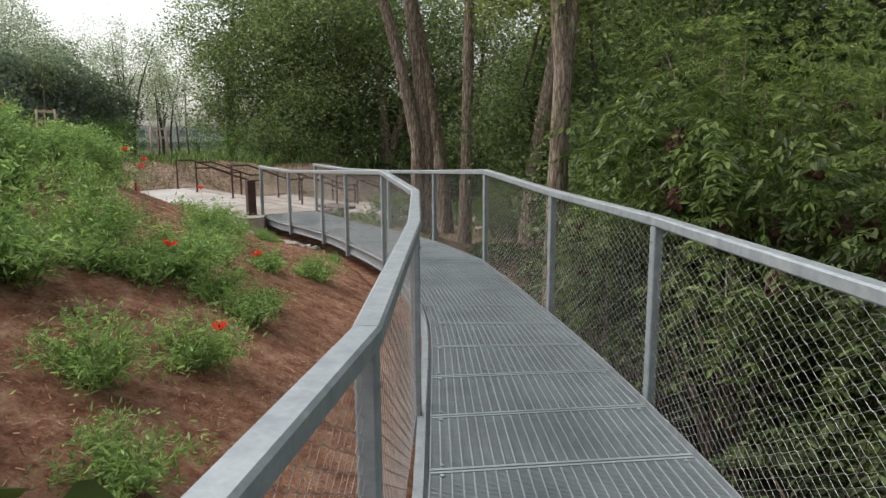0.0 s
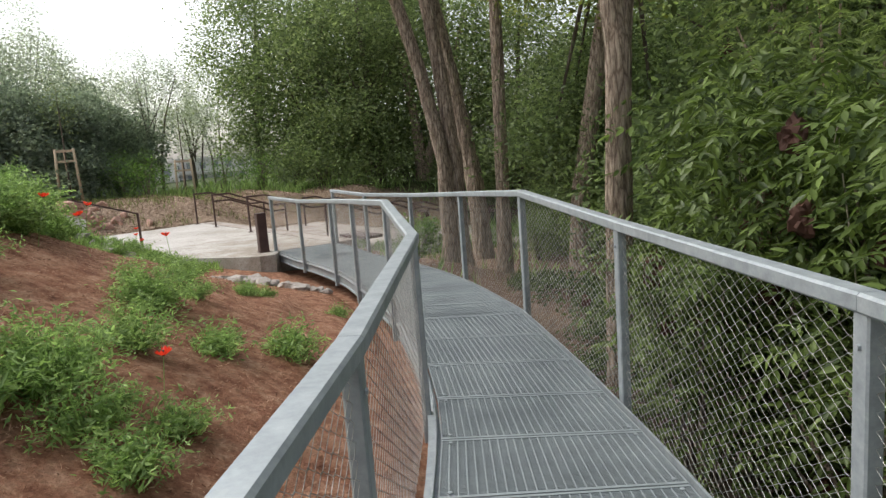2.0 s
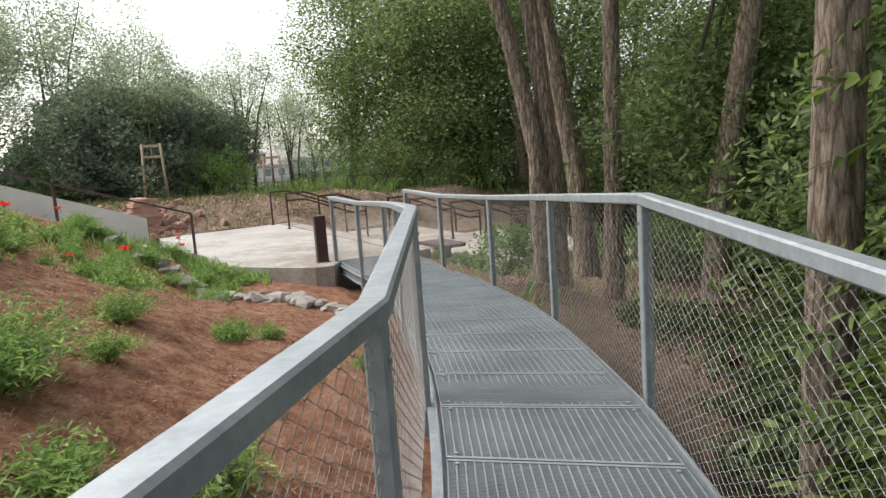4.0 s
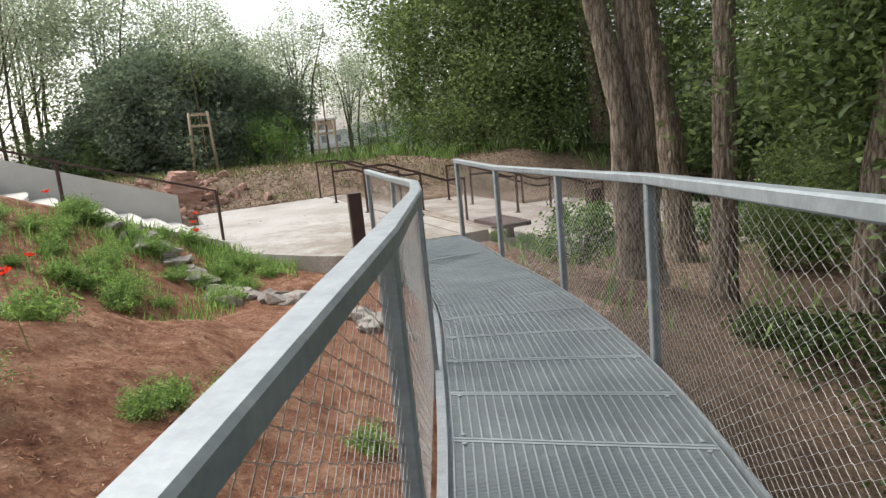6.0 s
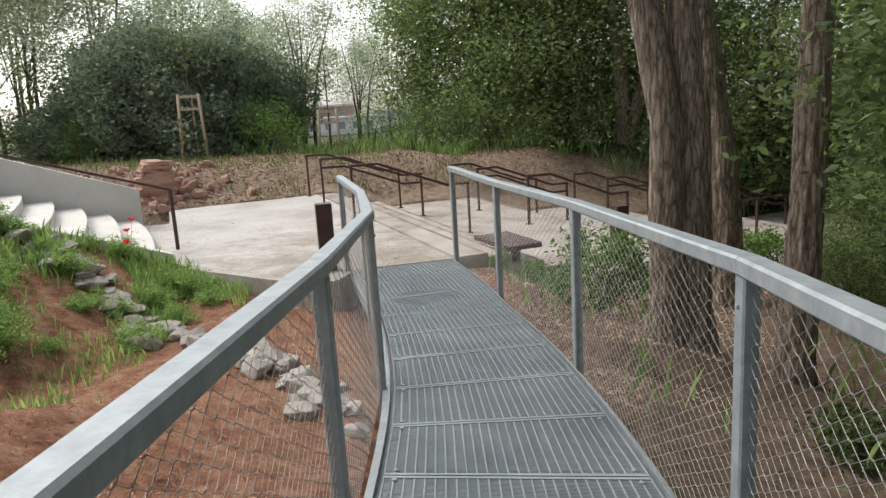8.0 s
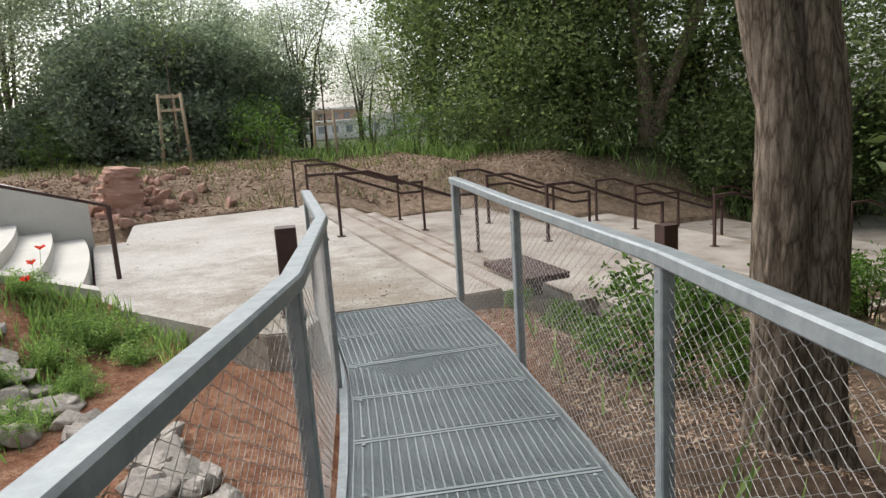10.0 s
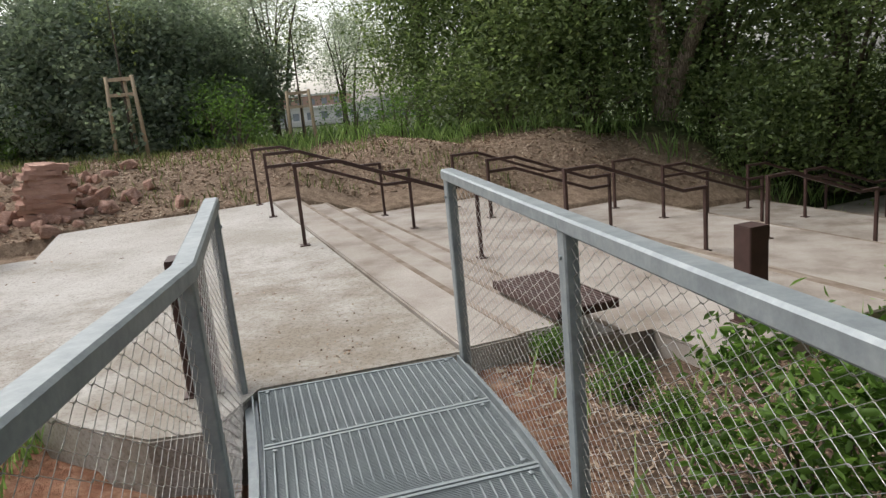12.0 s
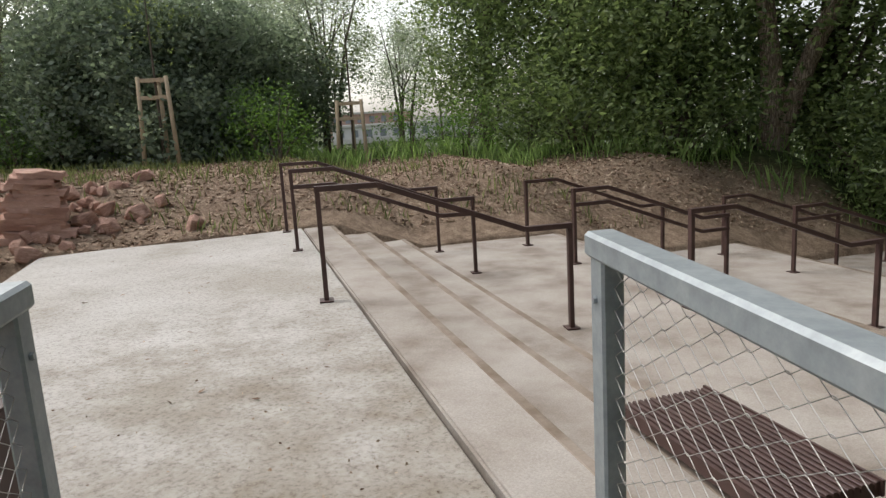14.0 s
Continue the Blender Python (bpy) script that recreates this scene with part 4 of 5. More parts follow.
def bush(seed, r, h, count, size, mat, label, aspect=0.45, name="shrub", category="shrub", fine=False, stems=7, clumps=26, spread=0.2):
    rng = np.random.default_rng(seed)
    root = thing(name, (0, 0, 0), label, category)
    cl = []
    for i in range(clumps):
        a, q = rng.uniform(0, 2 * math.pi), rng.random() ** 0.5
        zc = h * (0.15 + 0.85 * rng.random())
        k = r * q * (1.1 - 0.55 * abs(zc / h - 0.45))
        cl.append((math.cos(a) * k, math.sin(a) * k, zc))
    for i in range(stems):
        c = Vector(cl[i])
        bm = bmesh.new()
        tube(bm, [(c.x * 0.08, c.y * 0.08, -0.1), (c.x * 0.4, c.y * 0.4, c.z * 0.55), c], [0.018 * h, 0.011 * h, 0.004 * h], 5)
        part("stem", bm, BARK_DARK, root, smooth=True)
    c, s = crown(rng, cl, count, (spread * r, spread * r, spread * h * 0.6), size)
    part("foliage", leaves(c, s, rng, aspect, 0.25, fine), mat, root)
    return root


def pinnate_shrub(seed, r, h, fronds, size, mat, label, clumps=60, pairs=5, clusters=0):
    """A tall shrub whose drooping fronds carry pairs of pointed leaflets."""
    g = np.random.default_rng(seed)
    root = thing("shrub", (0, 0, 0), label, "shrub")
    cl = []
    for i in range(clumps):
        a, q = g.uniform(0, 2 * math.pi), g.random() ** 0.5
        zc = h * (0.22 + 0.78 * g.random() ** 0.8)
        k = r * q * (1.1 - 0.55 * abs(zc / h - 0.45))
        cl.append((math.cos(a) * k, math.sin(a) * k, zc))
    for i in range(12):
        c = Vector(cl[i])
        bm = bmesh.new()
        tube(bm, [(c.x * 0.08, c.y * 0.08, -0.1), (c.x * 0.4, c.y * 0.4, c.z * 0.55), c], [0.016 * h, 0.009 * h, 0.003 * h], 5)
        part("stem", bm, BARK, root, smooth=True)
    for i in range(clusters):
        c = np.array(cl[13 + 2 * i])
        c[:2] *= 1.3
        bm = bmesh.new()
        bmesh.ops.create_icosphere(bm, subdivisions=3, radius=1.0)
        for v in bm.verts:
            k = 1 + 0.6 * noise.noise(v.co * 2.6 + Vector((i, 0, 0))) + 0.3 * noise.noise(v.co * 6.0)
            v.co = Vector((v.co.x * 0.085 * k, v.co.y * 0.085 * k, v.co.z * 0.115 * k)) + Vector(c)
        part("seed_head", bm, SEED, root, "dark red-brown dry seed head")
    for i in range(clusters // 2):
        c = Vector(cl[26 + i]) * 1.02
        bm = bmesh.new()
        tip = c + Vector((g.normal() * 0.25, g.normal() * 0.25, -0.45))
        tube(bm, [c * 0.75, c, tip], [0.006, 0.005, 0.002], 5)
        tube(bm, [c.lerp(tip, 0.4), c.lerp(tip, 0.7) + Vector((0.12, 0.09, 0.05))], [0.003, 0.0015], 4)
        part("dry_twig", bm, DRY_TWIG, root, "pale dry bare twig", smooth=True)
    cl = np.array(cl)
    base = cl[g.integers(0, clumps, fronds)] + g.normal(size=(fronds, 3)) * np.array([0.16 * r, 0.16 * r, 0.09 * h])
    out = base * np.array([1, 1, 0]) + g.normal(size=(fronds, 3)) * 0.5
    out[:, 2] = g.uniform(-0.5, 0.35, fronds)
    out /= np.linalg.norm(out, axis=1)[:, None]
    sidev = np.cross(out, np.array([0, 0, 1.0]) + g.normal(size=(fronds, 3)) * 0.25)
    sidev /= np.linalg.norm(sidev, axis=1)[:, None]
    V = []
    length = size * pairs * 0.5 * g.uniform(0.7, 1.25, fronds)[:, None]
    s = size * g.uniform(0.75, 1.25, fronds)[:, None]
    for i in range(pairs * 2 + 1):
        t = (i // 2 + 1) / pairs if i < pairs * 2 else 1.08
        p = base + out * length * t + np.array([0, 0, -1.0]) * length * 0.28 * t * t
        sg = 0 if i == pairs * 2 else (1 if i % 2 else -1)
        d = out * (0.45 if sg else 1.0) + sidev * sg * 0.9 + np.array([0, 0, -0.4]) + g.normal(size=(fronds, 3)) * 0.16
        d /= np.linalg.norm(d, axis=1)[:, None]
        w = np.cross(d, np.array([0, 0, 1.0]) + g.normal(size=(fronds, 3)) * 0.4)
        w /= np.linalg.norm(w, axis=1)[:, None]
        up = np.cross(w, d)
        V.append(np.stack([p, p + d * s * 0.32 + w * s * 0.15 + up * s * 0.03, p + d * s * 0.66 + w * s * 0.13 + up * s * 0.03, p + d * s - up * s * 0.06, p + d * s * 0.66 - w * s * 0.13 + up * s * 0.03, p + d * s * 0.32 - w * s * 0.15 + up * s * 0.03], 1))
    v = np.concatenate(V).reshape(-1, 3)
    j = np.arange(len(v) // 6)[:, None] * 6
    part("foliage", (v, np.concatenate([j + np.array([[0, 1, 2, 3]]), j + np.array([[0, 3, 4, 5]])], 1).reshape(-1, 4)), mat, root)
    return root


def spread_out(proto, places, group, turn_by=71):
    for i, (x, y, sc) in enumerate(places):
        m = pose(x, y, gz(x, y) - 0.02, 0, 0, i * turn_by)
        o = proto if i == 0 else copy_thing(proto, m)
        o.matrix_basis = m @ Matrix.Diagonal((sc, sc, sc, 1))
        o["group"] = group


spread_out(bush(71, 0.95, 1.7, 1300, 0.09, LEAF_HERB, "light green bush along the top of the mound"), [(-11.6, 25.0, 0.8), (-12.9, 26.0, 0.9), (-16.3, 23.9, 0.75), (-17.3, 23.4, 0.7), (-8.6, 27.2, 0.7), (-9.9, 27.3, 0.75)], "bushes on the mound")
# shrubs of the ravine beside the walkway
spread_out(pinnate_shrub(72, 1.5, 3.3, 900, 0.105, LEAF_SHRUB, "tall shrub with drooping fronds of pointed green leaflets", clusters=7), [(3.9, 5.2, 0.85), (3.5, 7.6, 0.85), (4.2, 2.8, 0.85), (4.3, 0.2, 0.85)], "shrubs of the ravine")
spread_out(pinnate_shrub(79, 1.5, 3.9, 850, 0.11, LEAF_CANOPY, "tall light green shrub with drooping yellowish leaflets", clusters=4), [(4.1, 10.0, 1.0), (5.4, 6.9, 1.0), (5.8, 9.6, 1.05), (4.9, 12.6, 1.1), (5.6, 3.8, 1.0), (6.0, 1.0, 1.1)], "light shrubs of the ravine")
spread_out(pinnate_shrub(77, 0.8, 3.3, 560, 0.115, LEAF_GREEN, "leafy shrub with bright green leaflets and brown seed clusters", 44, clusters=8), [(2.2, 7.7, 0.95), (2.65, 6.5, 0.9), (2.85, 8.9, 0.95), (1.72, 7.3, 0.6)], "flowering shrubs behind the railing")
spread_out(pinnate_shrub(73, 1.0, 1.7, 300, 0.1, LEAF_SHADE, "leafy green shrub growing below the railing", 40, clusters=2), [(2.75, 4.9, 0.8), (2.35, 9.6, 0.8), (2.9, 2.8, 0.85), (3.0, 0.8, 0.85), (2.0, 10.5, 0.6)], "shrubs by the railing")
spread_out(bush(74, 1.3, 2.6, 7500, 0.1, LEAF_WOOD, "dark green shrub in the shade of the trees", 0.4, fine=True, clumps=44), [(2.9, 11.6, 1.0), (2.75, 13.9, 1.0), (2.4, 15.6, 0.8), (3.6, 12.6, 1.1), (3.9, 14.0, 1.2), (1.35, 17.9, 0.42), (2.2, 18.7, 0.5), (1.45, 16.3, 0.5), (0.95, 15.5, 0.3), (2.1, 14.9, 0.6), (2.9, 18.0, 0.8), (4.2, 15.5, 1.1), (4.2, 18.2, 0.9), (5.4, 22.5, 1.0), (5.0, 26.5, 1.0), (2.2, 30.5, 1.0)], "shrubs under the trees")
spread_out(bush(76, 1.5, 2.6, 4200, 0.13, LEAF_WOOD, "dense dark green undergrowth at the edge of the wood", 0.45, clumps=44), [(-7.8, 29.2, 0.9), (-6.4, 28.2, 1.0), (-4.6, 28.0, 0.9), (-1.0, 28.6, 0.9), (-3.4, 30.5, 1.2), (-6.0, 31.5, 1.3), (0.9, 29.6, 1.0), (3.4, 30.5, 1.1), (6.4, 25.0, 1.0), (-1.2, 33.5, 1.4), (5.5, 28.0, 1.3), (-19.5, 24.6, 1.0), (-21.0, 21.0, 1.0), (7.0, 20.5, 1.2)], "undergrowth")
spread_out(bush(75, 0.42, 0.66, 2600, 0.055, LEAF_HERB, "bright green leafy shrub growing in the bark mulch", 0.38, fine=True), [(-1.22, 14.75, 1.0), (-0.75, 15.6, 0.6), (-0.1, 17.4, 0.8), (0.5, 17.9, 0.9), (-2.47, 15.87, 0.3), (-2.04, 15.56, 0.36), (-1.75, 15.2, 0.3)], "shrubs in the mulch")
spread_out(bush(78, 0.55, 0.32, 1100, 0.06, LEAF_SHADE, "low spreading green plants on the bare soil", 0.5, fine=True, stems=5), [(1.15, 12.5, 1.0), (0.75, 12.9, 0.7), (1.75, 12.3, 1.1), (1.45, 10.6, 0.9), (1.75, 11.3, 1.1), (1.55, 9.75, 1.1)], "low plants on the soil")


# ---- herbs, poppies and grass on the bank ----
def herb(seed, stems, height, leaflet, mat, label):
    """Feathery stems set with pairs of narrow leaflets."""
    rng = np.random.default_rng(seed)
    root = thing("wild_herb", (0, 0, 0), label, "plant", "herbs on the bank")
    C, Z = [], []
    bm = bmesh.new()
    for i in range(stems):
        a, lean = rng.uniform(0, 6.28), rng.uniform(0.15, 1.0)
        tip = np.array([math.cos(a) * lean * height * 1.05, math.sin(a) * lean * height * 1.05, height * (1.0 - 0.72 * lean)])
        base = np.array([math.cos(a) * 0.03, math.sin(a) * 0.03, 0])
        midp = (base + tip) / 2 + np.array([0, 0, height * 0.16 * lean])
        tube(bm, [Vector(base), Vector(midp), Vector(tip)], [0.004, 0.003, 0.001], 4, False)
        for t in np.linspace(0.2, 1.0, 16):
            p = (1 - t) ** 2 * base + 2 * t * (1 - t) * midp + t * t * tip
            for k in range(4):
                C.append(p + rng.normal(size=3) * leaflet * 0.7)
                Z.append(leaflet * rng.uniform(0.6, 1.3) * (1.25 - 0.5 * t))
    tagged(part("stalk", bm, mat, root), kind="stuff")
    part("foliage", leaves(np.array(C), np.array(Z), rng, 0.26, -0.3), mat, root)
    return root


rng = random.Random(5)
herbs = [herb(80, 24, 0.42, 0.06, HERB, "feathery green wild herb on the mulched bank"), herb(81, 32, 0.5, 0.052, HERB, "tall feathery green wild herb on the bank"), herb(82, 16, 0.26, 0.055, HERB, "small sprawling green herb on bare mulch")]
used = [False] * 3


def put_herb(k, x, y, sc):
    m = pose(x, y, gz(x, y) - 0.015, 0, 0, rng.uniform(0, 360))
    o = copy_thing(herbs[k], m) if used[k] else herbs[k]
    used[k] = True
    o.matrix_basis = m @ Matrix.Diagonal((sc, sc, sc * rng.uniform(0.85, 1.15), 1))


for x, y, k, sc in ((-0.85, 2.9, 0, 0.75), (-1.25, 3.5, 1, 0.8), (-1.03, 4.1, 0, 0.8), (-1.1, 5.05, 2, 0.9), (-1.62, 5.4, 1, 0.9), (-1.7, 6.28, 1, 0.85), (-1.42, 6.73, 2, 1.0), (-1.07, 7.15, 2, 1.1), (-2.15, 7.3, 1, 0.9), (-1.34, 5.2, 0, 0.75), (-1.13, 5.58, 2, 0.9), (-2.03, 7.1, 0, 0.9), (-2.41, 8.35, 1, 0.6), (-2.12, 8.92, 2, 0.55), (-2.0, 7.68, 0, 0.5), (-2.15, 9.12, 2, 0.6), (-2.12, 9.48, 2, 0.55), (-1.35, 9.5, 2, 0.6), (-3.3, 9.4, 2, 1.0)):
    put_herb(k, x, y, sc)
for i in range(165):
    y = rng.uniform(1.2, 10.5)
    d = 1.6 + 3.8 * rng.random() + max(0, min(1.4, (y - 5.5) * 0.7))
    x = float(np.interp(y, [p[1] for p in LEFT], [p[0] for p in LEFT])) - d
    put_herb(rng.choice((0, 0, 1, 1, 2)), x, y, rng.uniform(0.75, 1.3))
for i in range(34):
    x, y = rng.uniform(-8.5, -4.3), rng.uniform(11.2, 14.1)
    if (x + 7.0) * 0.807 + (y - 15.3) * -0.59 > 1.5 and not inside(SLAB, np.array([x]), np.array([y]))[0]:
        put_herb(rng.choice((0, 2, 2)), x, y, rng.uniform(0.5, 0.9))


for i in range(80):
    x, y = rng.uniform(-8.0, -4.3), rng.uniform(10.6, 14.4)
    lane = lateral(np.array([x]), np.array([y]))[0][0]
    if lane < -1.9 and (x + 7.0) * 0.807 + (y - 15.3) * -0.59 > 1.5 and not inside(SLAB, np.array([x]), np.array([y]))[0] and (y > 12.8 or (y < 12.1 and x < -4.6)):
        put_herb(rng.choice((0, 0, 2, 2)), x, y, rng.uniform(0.45, 0.85))


def broadleaf(seed):
    g = np.random.default_rng(seed)
    root = thing("broadleaf_plant", (0, 0, 0), "low plant with broad pointed bright green leaves", "plant")
    C = g.normal(size=(26, 3)) * np.array([0.13, 0.13, 0.07]) + np.array([0, 0, 0.16])
    part("foliage", leaves(C, 0.17 * g.uniform(0.7, 1.2, 26), g, 0.5, 0.0, True), LEAF_SHRUB, root)
    bm = bmesh.new()
    for c in C[:9]:
        tube(bm, [(0, 0, -0.02), Vector(c)], [0.004, 0.002], 4, False)
    tagged(part("stalk", bm, HERB, root), kind="stuff")
    return root


bl = broadleaf(90)
bl.matrix_basis = pose(-0.62, 2.35, gz(-0.62, 2.35))
copy_thing(bl, pose(-0.95, 2.0, gz(-0.95, 2.0), 0, 0, 100))


def poppy():
    root = thing("poppy", (0, 0, 0), "single red poppy on a thin green stem", "flower", "poppies")
    bm = bmesh.new()
    tube(bm, [(0, 0, -0.05), (0.015, 0, 0.2), (0.0, 0.01, 0.4)], 0.0022, 5)
    part("stem", bm, HERB, root)
    for i in range(4):
        bm = bmesh.new()
        a = i * math.pi / 2
        ring = [bm.verts.new((0, 0.01, 0.4))]
        for k in range(-3, 4):
            b, r = a + k * 0.28, 0.042 - 0.004 * abs(k)
            ring.append(bm.verts.new((math.cos(b) * r, 0.01 + math.sin(b) * r, 0.415 + 0.012 * (k % 2) + 0.006 * i)))
        for k in range(1, 7):
            bm.faces.new((ring[0], ring[k], ring[k + 1]))
        part("petal", bm, POPPY, root)
    bm = bmesh.new()
    tube(bm, [(0, 0.01, 0.4), (0, 0.01, 0.425), (0, 0.01, 0.43)], [0.007, 0.009, 0.004], 7)
    part("seed_head", bm, RUST, root)
    return root


pp = poppy()
for i, (x, y, tilt) in enumerate([(-3.6, 8.0, 30), (-3.4, 8.5, 50), (-3.1, 7.5, 40), (-3.0, 8.0, 65), (-2.8, 9.0, 20), (-4.2, 7.5, 40), (-1.5, 4.5, 60), (-1.15, 5.5, 20), (-0.76, 3.85, 30), (-6.6, 12.6, 40), (-5.2, 11.0, 30), (-6.1, 14.1, 25), (-6.3, 14.25, 60), (-5.9, 14.0, 30), (-5.75, 13.9, 55), (-7.3, 14.0, 40)]):
    m = pose(x, y, gz(x, y) - 0.02, tilt * 0.4, 0, i * 77)
    if i:
        copy_thing(pp, m)
    else:
        pp.matrix_basis = m


def blades(n, xs, ys, height, seed, keep, name, label, mat):
    """Narrow grass blades scattered where keep allows."""
    g = np.random.default_rng(seed)
    x, y = g.uniform(*xs, n), g.uniform(*ys, n)
    cl = np.sin(x * 3.1 + np.sin(y * 2.3)) * np.sin(y * 2.9 + 1.7 * np.sin(x * 1.3))
    ok = keep(x, y) & (cl > g.uniform(-0.6, 0.7, n))
    x, y = x[ok], y[ok]
    z = ground_z(x, y)
    n = len(x)
    a = g.uniform(0, 6.28, n)
    h = height * g.uniform(0.4, 1.3, n)
    lx, ly = np.cos(a) * h * g.uniform(0.1, 0.6, n), np.sin(a) * h * g.uniform(0.1, 0.6, n)
    wx, wy = -np.sin(a) * 0.006 * (1 + height), np.cos(a) * 0.006 * (1 + height)
    v = np.stack([np.stack([x - wx, y - wy, z - 0.02], 1), np.stack([x + wx, y + wy, z - 0.02], 1), np.stack([x + lx * 0.4 + wx * 0.7, y + ly * 0.4 + wy * 0.7, z + h * 0.6], 1), np.stack([x + lx, y + ly, z + h], 1)], 1).reshape(-1, 3)
    i = np.arange(n)[:, None] * 4
    f = np.concatenate([i + np.array([[0, 1, 2]]), i + np.array([[0, 2, 3]])], 1).reshape(-1, 3)
    return tagged(part(name, (v, f), mat), label, "grass", kind="stuff")


def off_concrete(x, y):
    sx = (x - STEP0.x) * S.x + (y - STEP0.y) * S.y
    lx = (x - STEP0.x) * L.x + (y - STEP0.y) * L.y
    e = (x + 7.0) * STAIR_UP.x + (y - 15.3) * STAIR_UP.y
    ac = (x + 7.0) * -0.807 + (y - 15.3) * 0.59
    return ~inside(SLAB, x, y) & ~((sx > -0.1) & (lx > -0.1) & (lx < 7.9) & (sx < 14.2)) & ~((e > -0.5) & (e < 5.2) & (ac > -1.45) & (ac < 2.9)) & (np.abs(lateral(x, y)[0]) > 0.75)


blades(30000, (-9.5, -2.2), (3.0, 14.4), 0.11, 1, lambda x, y: off_concrete(x, y) & (lateral(x, y)[0] < -2.3) & ((y > 10.6) | (lateral(x, y)[0] < -3.6)), "bank_grass", "fine green grass over the upper bank", HERB)
blades(9000, (-8.4, -4.4), (12.7, 14.6), 0.14, 6, lambda x, y: off_concrete(x, y) & (lateral(x, y)[0] < -1.6) & (np.sin(3.7 * x + 1.0) * np.sin(4.3 * y + 2.1 * x) > -0.25), "crest_grass", "patchy fine green grass between the stones and the stairs", HERB)
blades(15000, (-22, -8.5), (8.0, 17.5), 0.35, 2, off_concrete, "hill_grass", "tall meadow grass on the hill beside the stairs", GRASS)
blades(9000, (-18, 2), (20, 25.0), 0.16, 3, off_concrete, "mound_grass", "thin grass tufts on the bark-covered mound", GRASS)
blades(12000, (-20, 2), (24.0, 29.5), 0.4, 4, lambda x, y: y > 26.6 + 0.2 * (x + 6), "verge_grass", "tall green grass along the foot of the wood", HERB)
blades(700, (-2.6, 1.2), (12.5, 17.5), 0.25, 5, lambda x, y: off_concrete(x, y) & (lateral(x, y)[0] > 0.8), "mulch_grass", "sparse green tufts in the bark mulch", HERB)


def chips(n, xs, ys, size, seed, keep, label, mat, slim=0.3):
    g = np.random.default_rng(seed)
    x, y = g.uniform(*xs, n), g.uniform(*ys, n)
    ok = keep(x, y)
    x, y = x[ok], y[ok]
    n = len(x)
    c = np.stack([x, y, ground_z(x, y) + 0.006], 1)
    a = g.uniform(0, 6.28, n)
    d = np.stack([np.cos(a), np.sin(a), g.normal(size=n) * 0.35], 1) * (size * g.uniform(0.4, 1.4, n))[:, None]
    w = np.stack([-np.sin(a), np.cos(a), g.normal(size=n) * 0.4], 1) * (size * slim * g.uniform(0.5, 1.3, n))[:, None]
    v = np.stack([c - d - w, c + d - w * 0.7, c + d * 0.9 + w, c - d * 0.8 + w * 0.8], 1).reshape(-1, 3)
    return tagged(part("bark_chips", (v, np.arange(4 * n).reshape(-1, 4)), mat), label, "bark mulch", kind="stuff")


def chip_material(name, dark, mid_c, light):
    m, n, l, b = material(name, 0.9, 0.0, 0.2)
    r = ramp(n, [(0.0, dark), (0.55, mid_c), (1.0, light)])
    l.new(n.new("ShaderNodeNewGeometry").outputs["Random Per Island"], r.inputs["Fac"])
    l.new(r.outputs["Color"], b.inputs["Base Color"])
    return m


RED_CHIP = chip_material("red_mulch_pieces", (0.1, 0.042, 0.024), (0.32, 0.155, 0.09), (0.55, 0.36, 0.245))
TAN_CHIP = chip_material("tan_bark_pieces", (0.13, 0.08, 0.055), (0.32, 0.215, 0.15), (0.56, 0.45, 0.34))
chips(110000, (-5.5, 0.6), (-1.0, 13.8), 0.013, 11, lambda x, y: off_concrete(x, y) & (lateral(x, y)[0] < -0.66), "shredded red-brown mulch on the bank", RED_CHIP, 0.16)
chips(38000, (-2.9, 1.2), (12.4, 18.5), 0.018, 12, lambda x, y: off_concrete(x, y) & (lateral(x, y)[0] > 0.7) & (x < -0.3 + 0.25 * (y - 13.4) + 0.25 * np.sin(3 * y + 5 * x)), "pale brown bark chips beside the walkway", TAN_CHIP)
chips(80000, (-14, 6.5), (18.2, 28.0), 0.036, 13, lambda x, y: off_concrete(x, y), "pale brown bark chips on the mound", TAN_CHIP)


# ---- stones ----
def stone_mesh(seed, squash=0.6):
    """An angular broken stone."""
    g3 = random.Random(seed)
    bm = bmesh.new()
    for i in range(15):
        v = Vector((g3.gauss(0, 1), g3.gauss(0, 1), g3.gauss(0, 1))).normalized() * g3.uniform(0.8, 1.15)
        bm.verts.new((v.x * 1.25, v.y, v.z * squash))
    bmesh.ops.convex_hull(bm, input=bm.verts[:])
    bmesh.ops.bevel(bm, geom=bm.edges[:], offset=0.05, segments=1, affect="EDGES")
    return bm


stones = [tagged(part("stone", stone_mesh(s), ROCK), "angular grey stone lying in the gravel channel", "stone", "stones of the channel") for s in range(4)]
g = random.Random(8)
line = [(-2.3, 11.9), (-2.75, 12.25), (-3.4, 12.62), (-4.24, 12.85), (-5.39, 13.12), (-6.4, 13.35)]
for i in range(95):
    t = g.random() * 4.99
    a, b = line[int(t)], line[int(t) + 1]
    f = t - int(t)
    x, y = a[0] + (b[0] - a[0]) * f + g.gauss(0, 0.1), a[1] + (b[1] - a[1]) * f + g.gauss(0, 0.1)
    r = g.uniform(0.05, 0.14)
    m = pose(x, y, gz(x, y) + r * 0.35, g.uniform(-20, 20), g.uniform(-20, 20), g.uniform(0, 360)) @ Matrix.Diagonal((r, r, r, 1))
    if i < 4:
        stones[i].matrix_basis = m
    else:
        o = new("stone", stones[i % 4].data)
        o.matrix_basis = m
        tagged(o, "angular grey stone lying in the gravel channel", "stone", "stones of the channel")
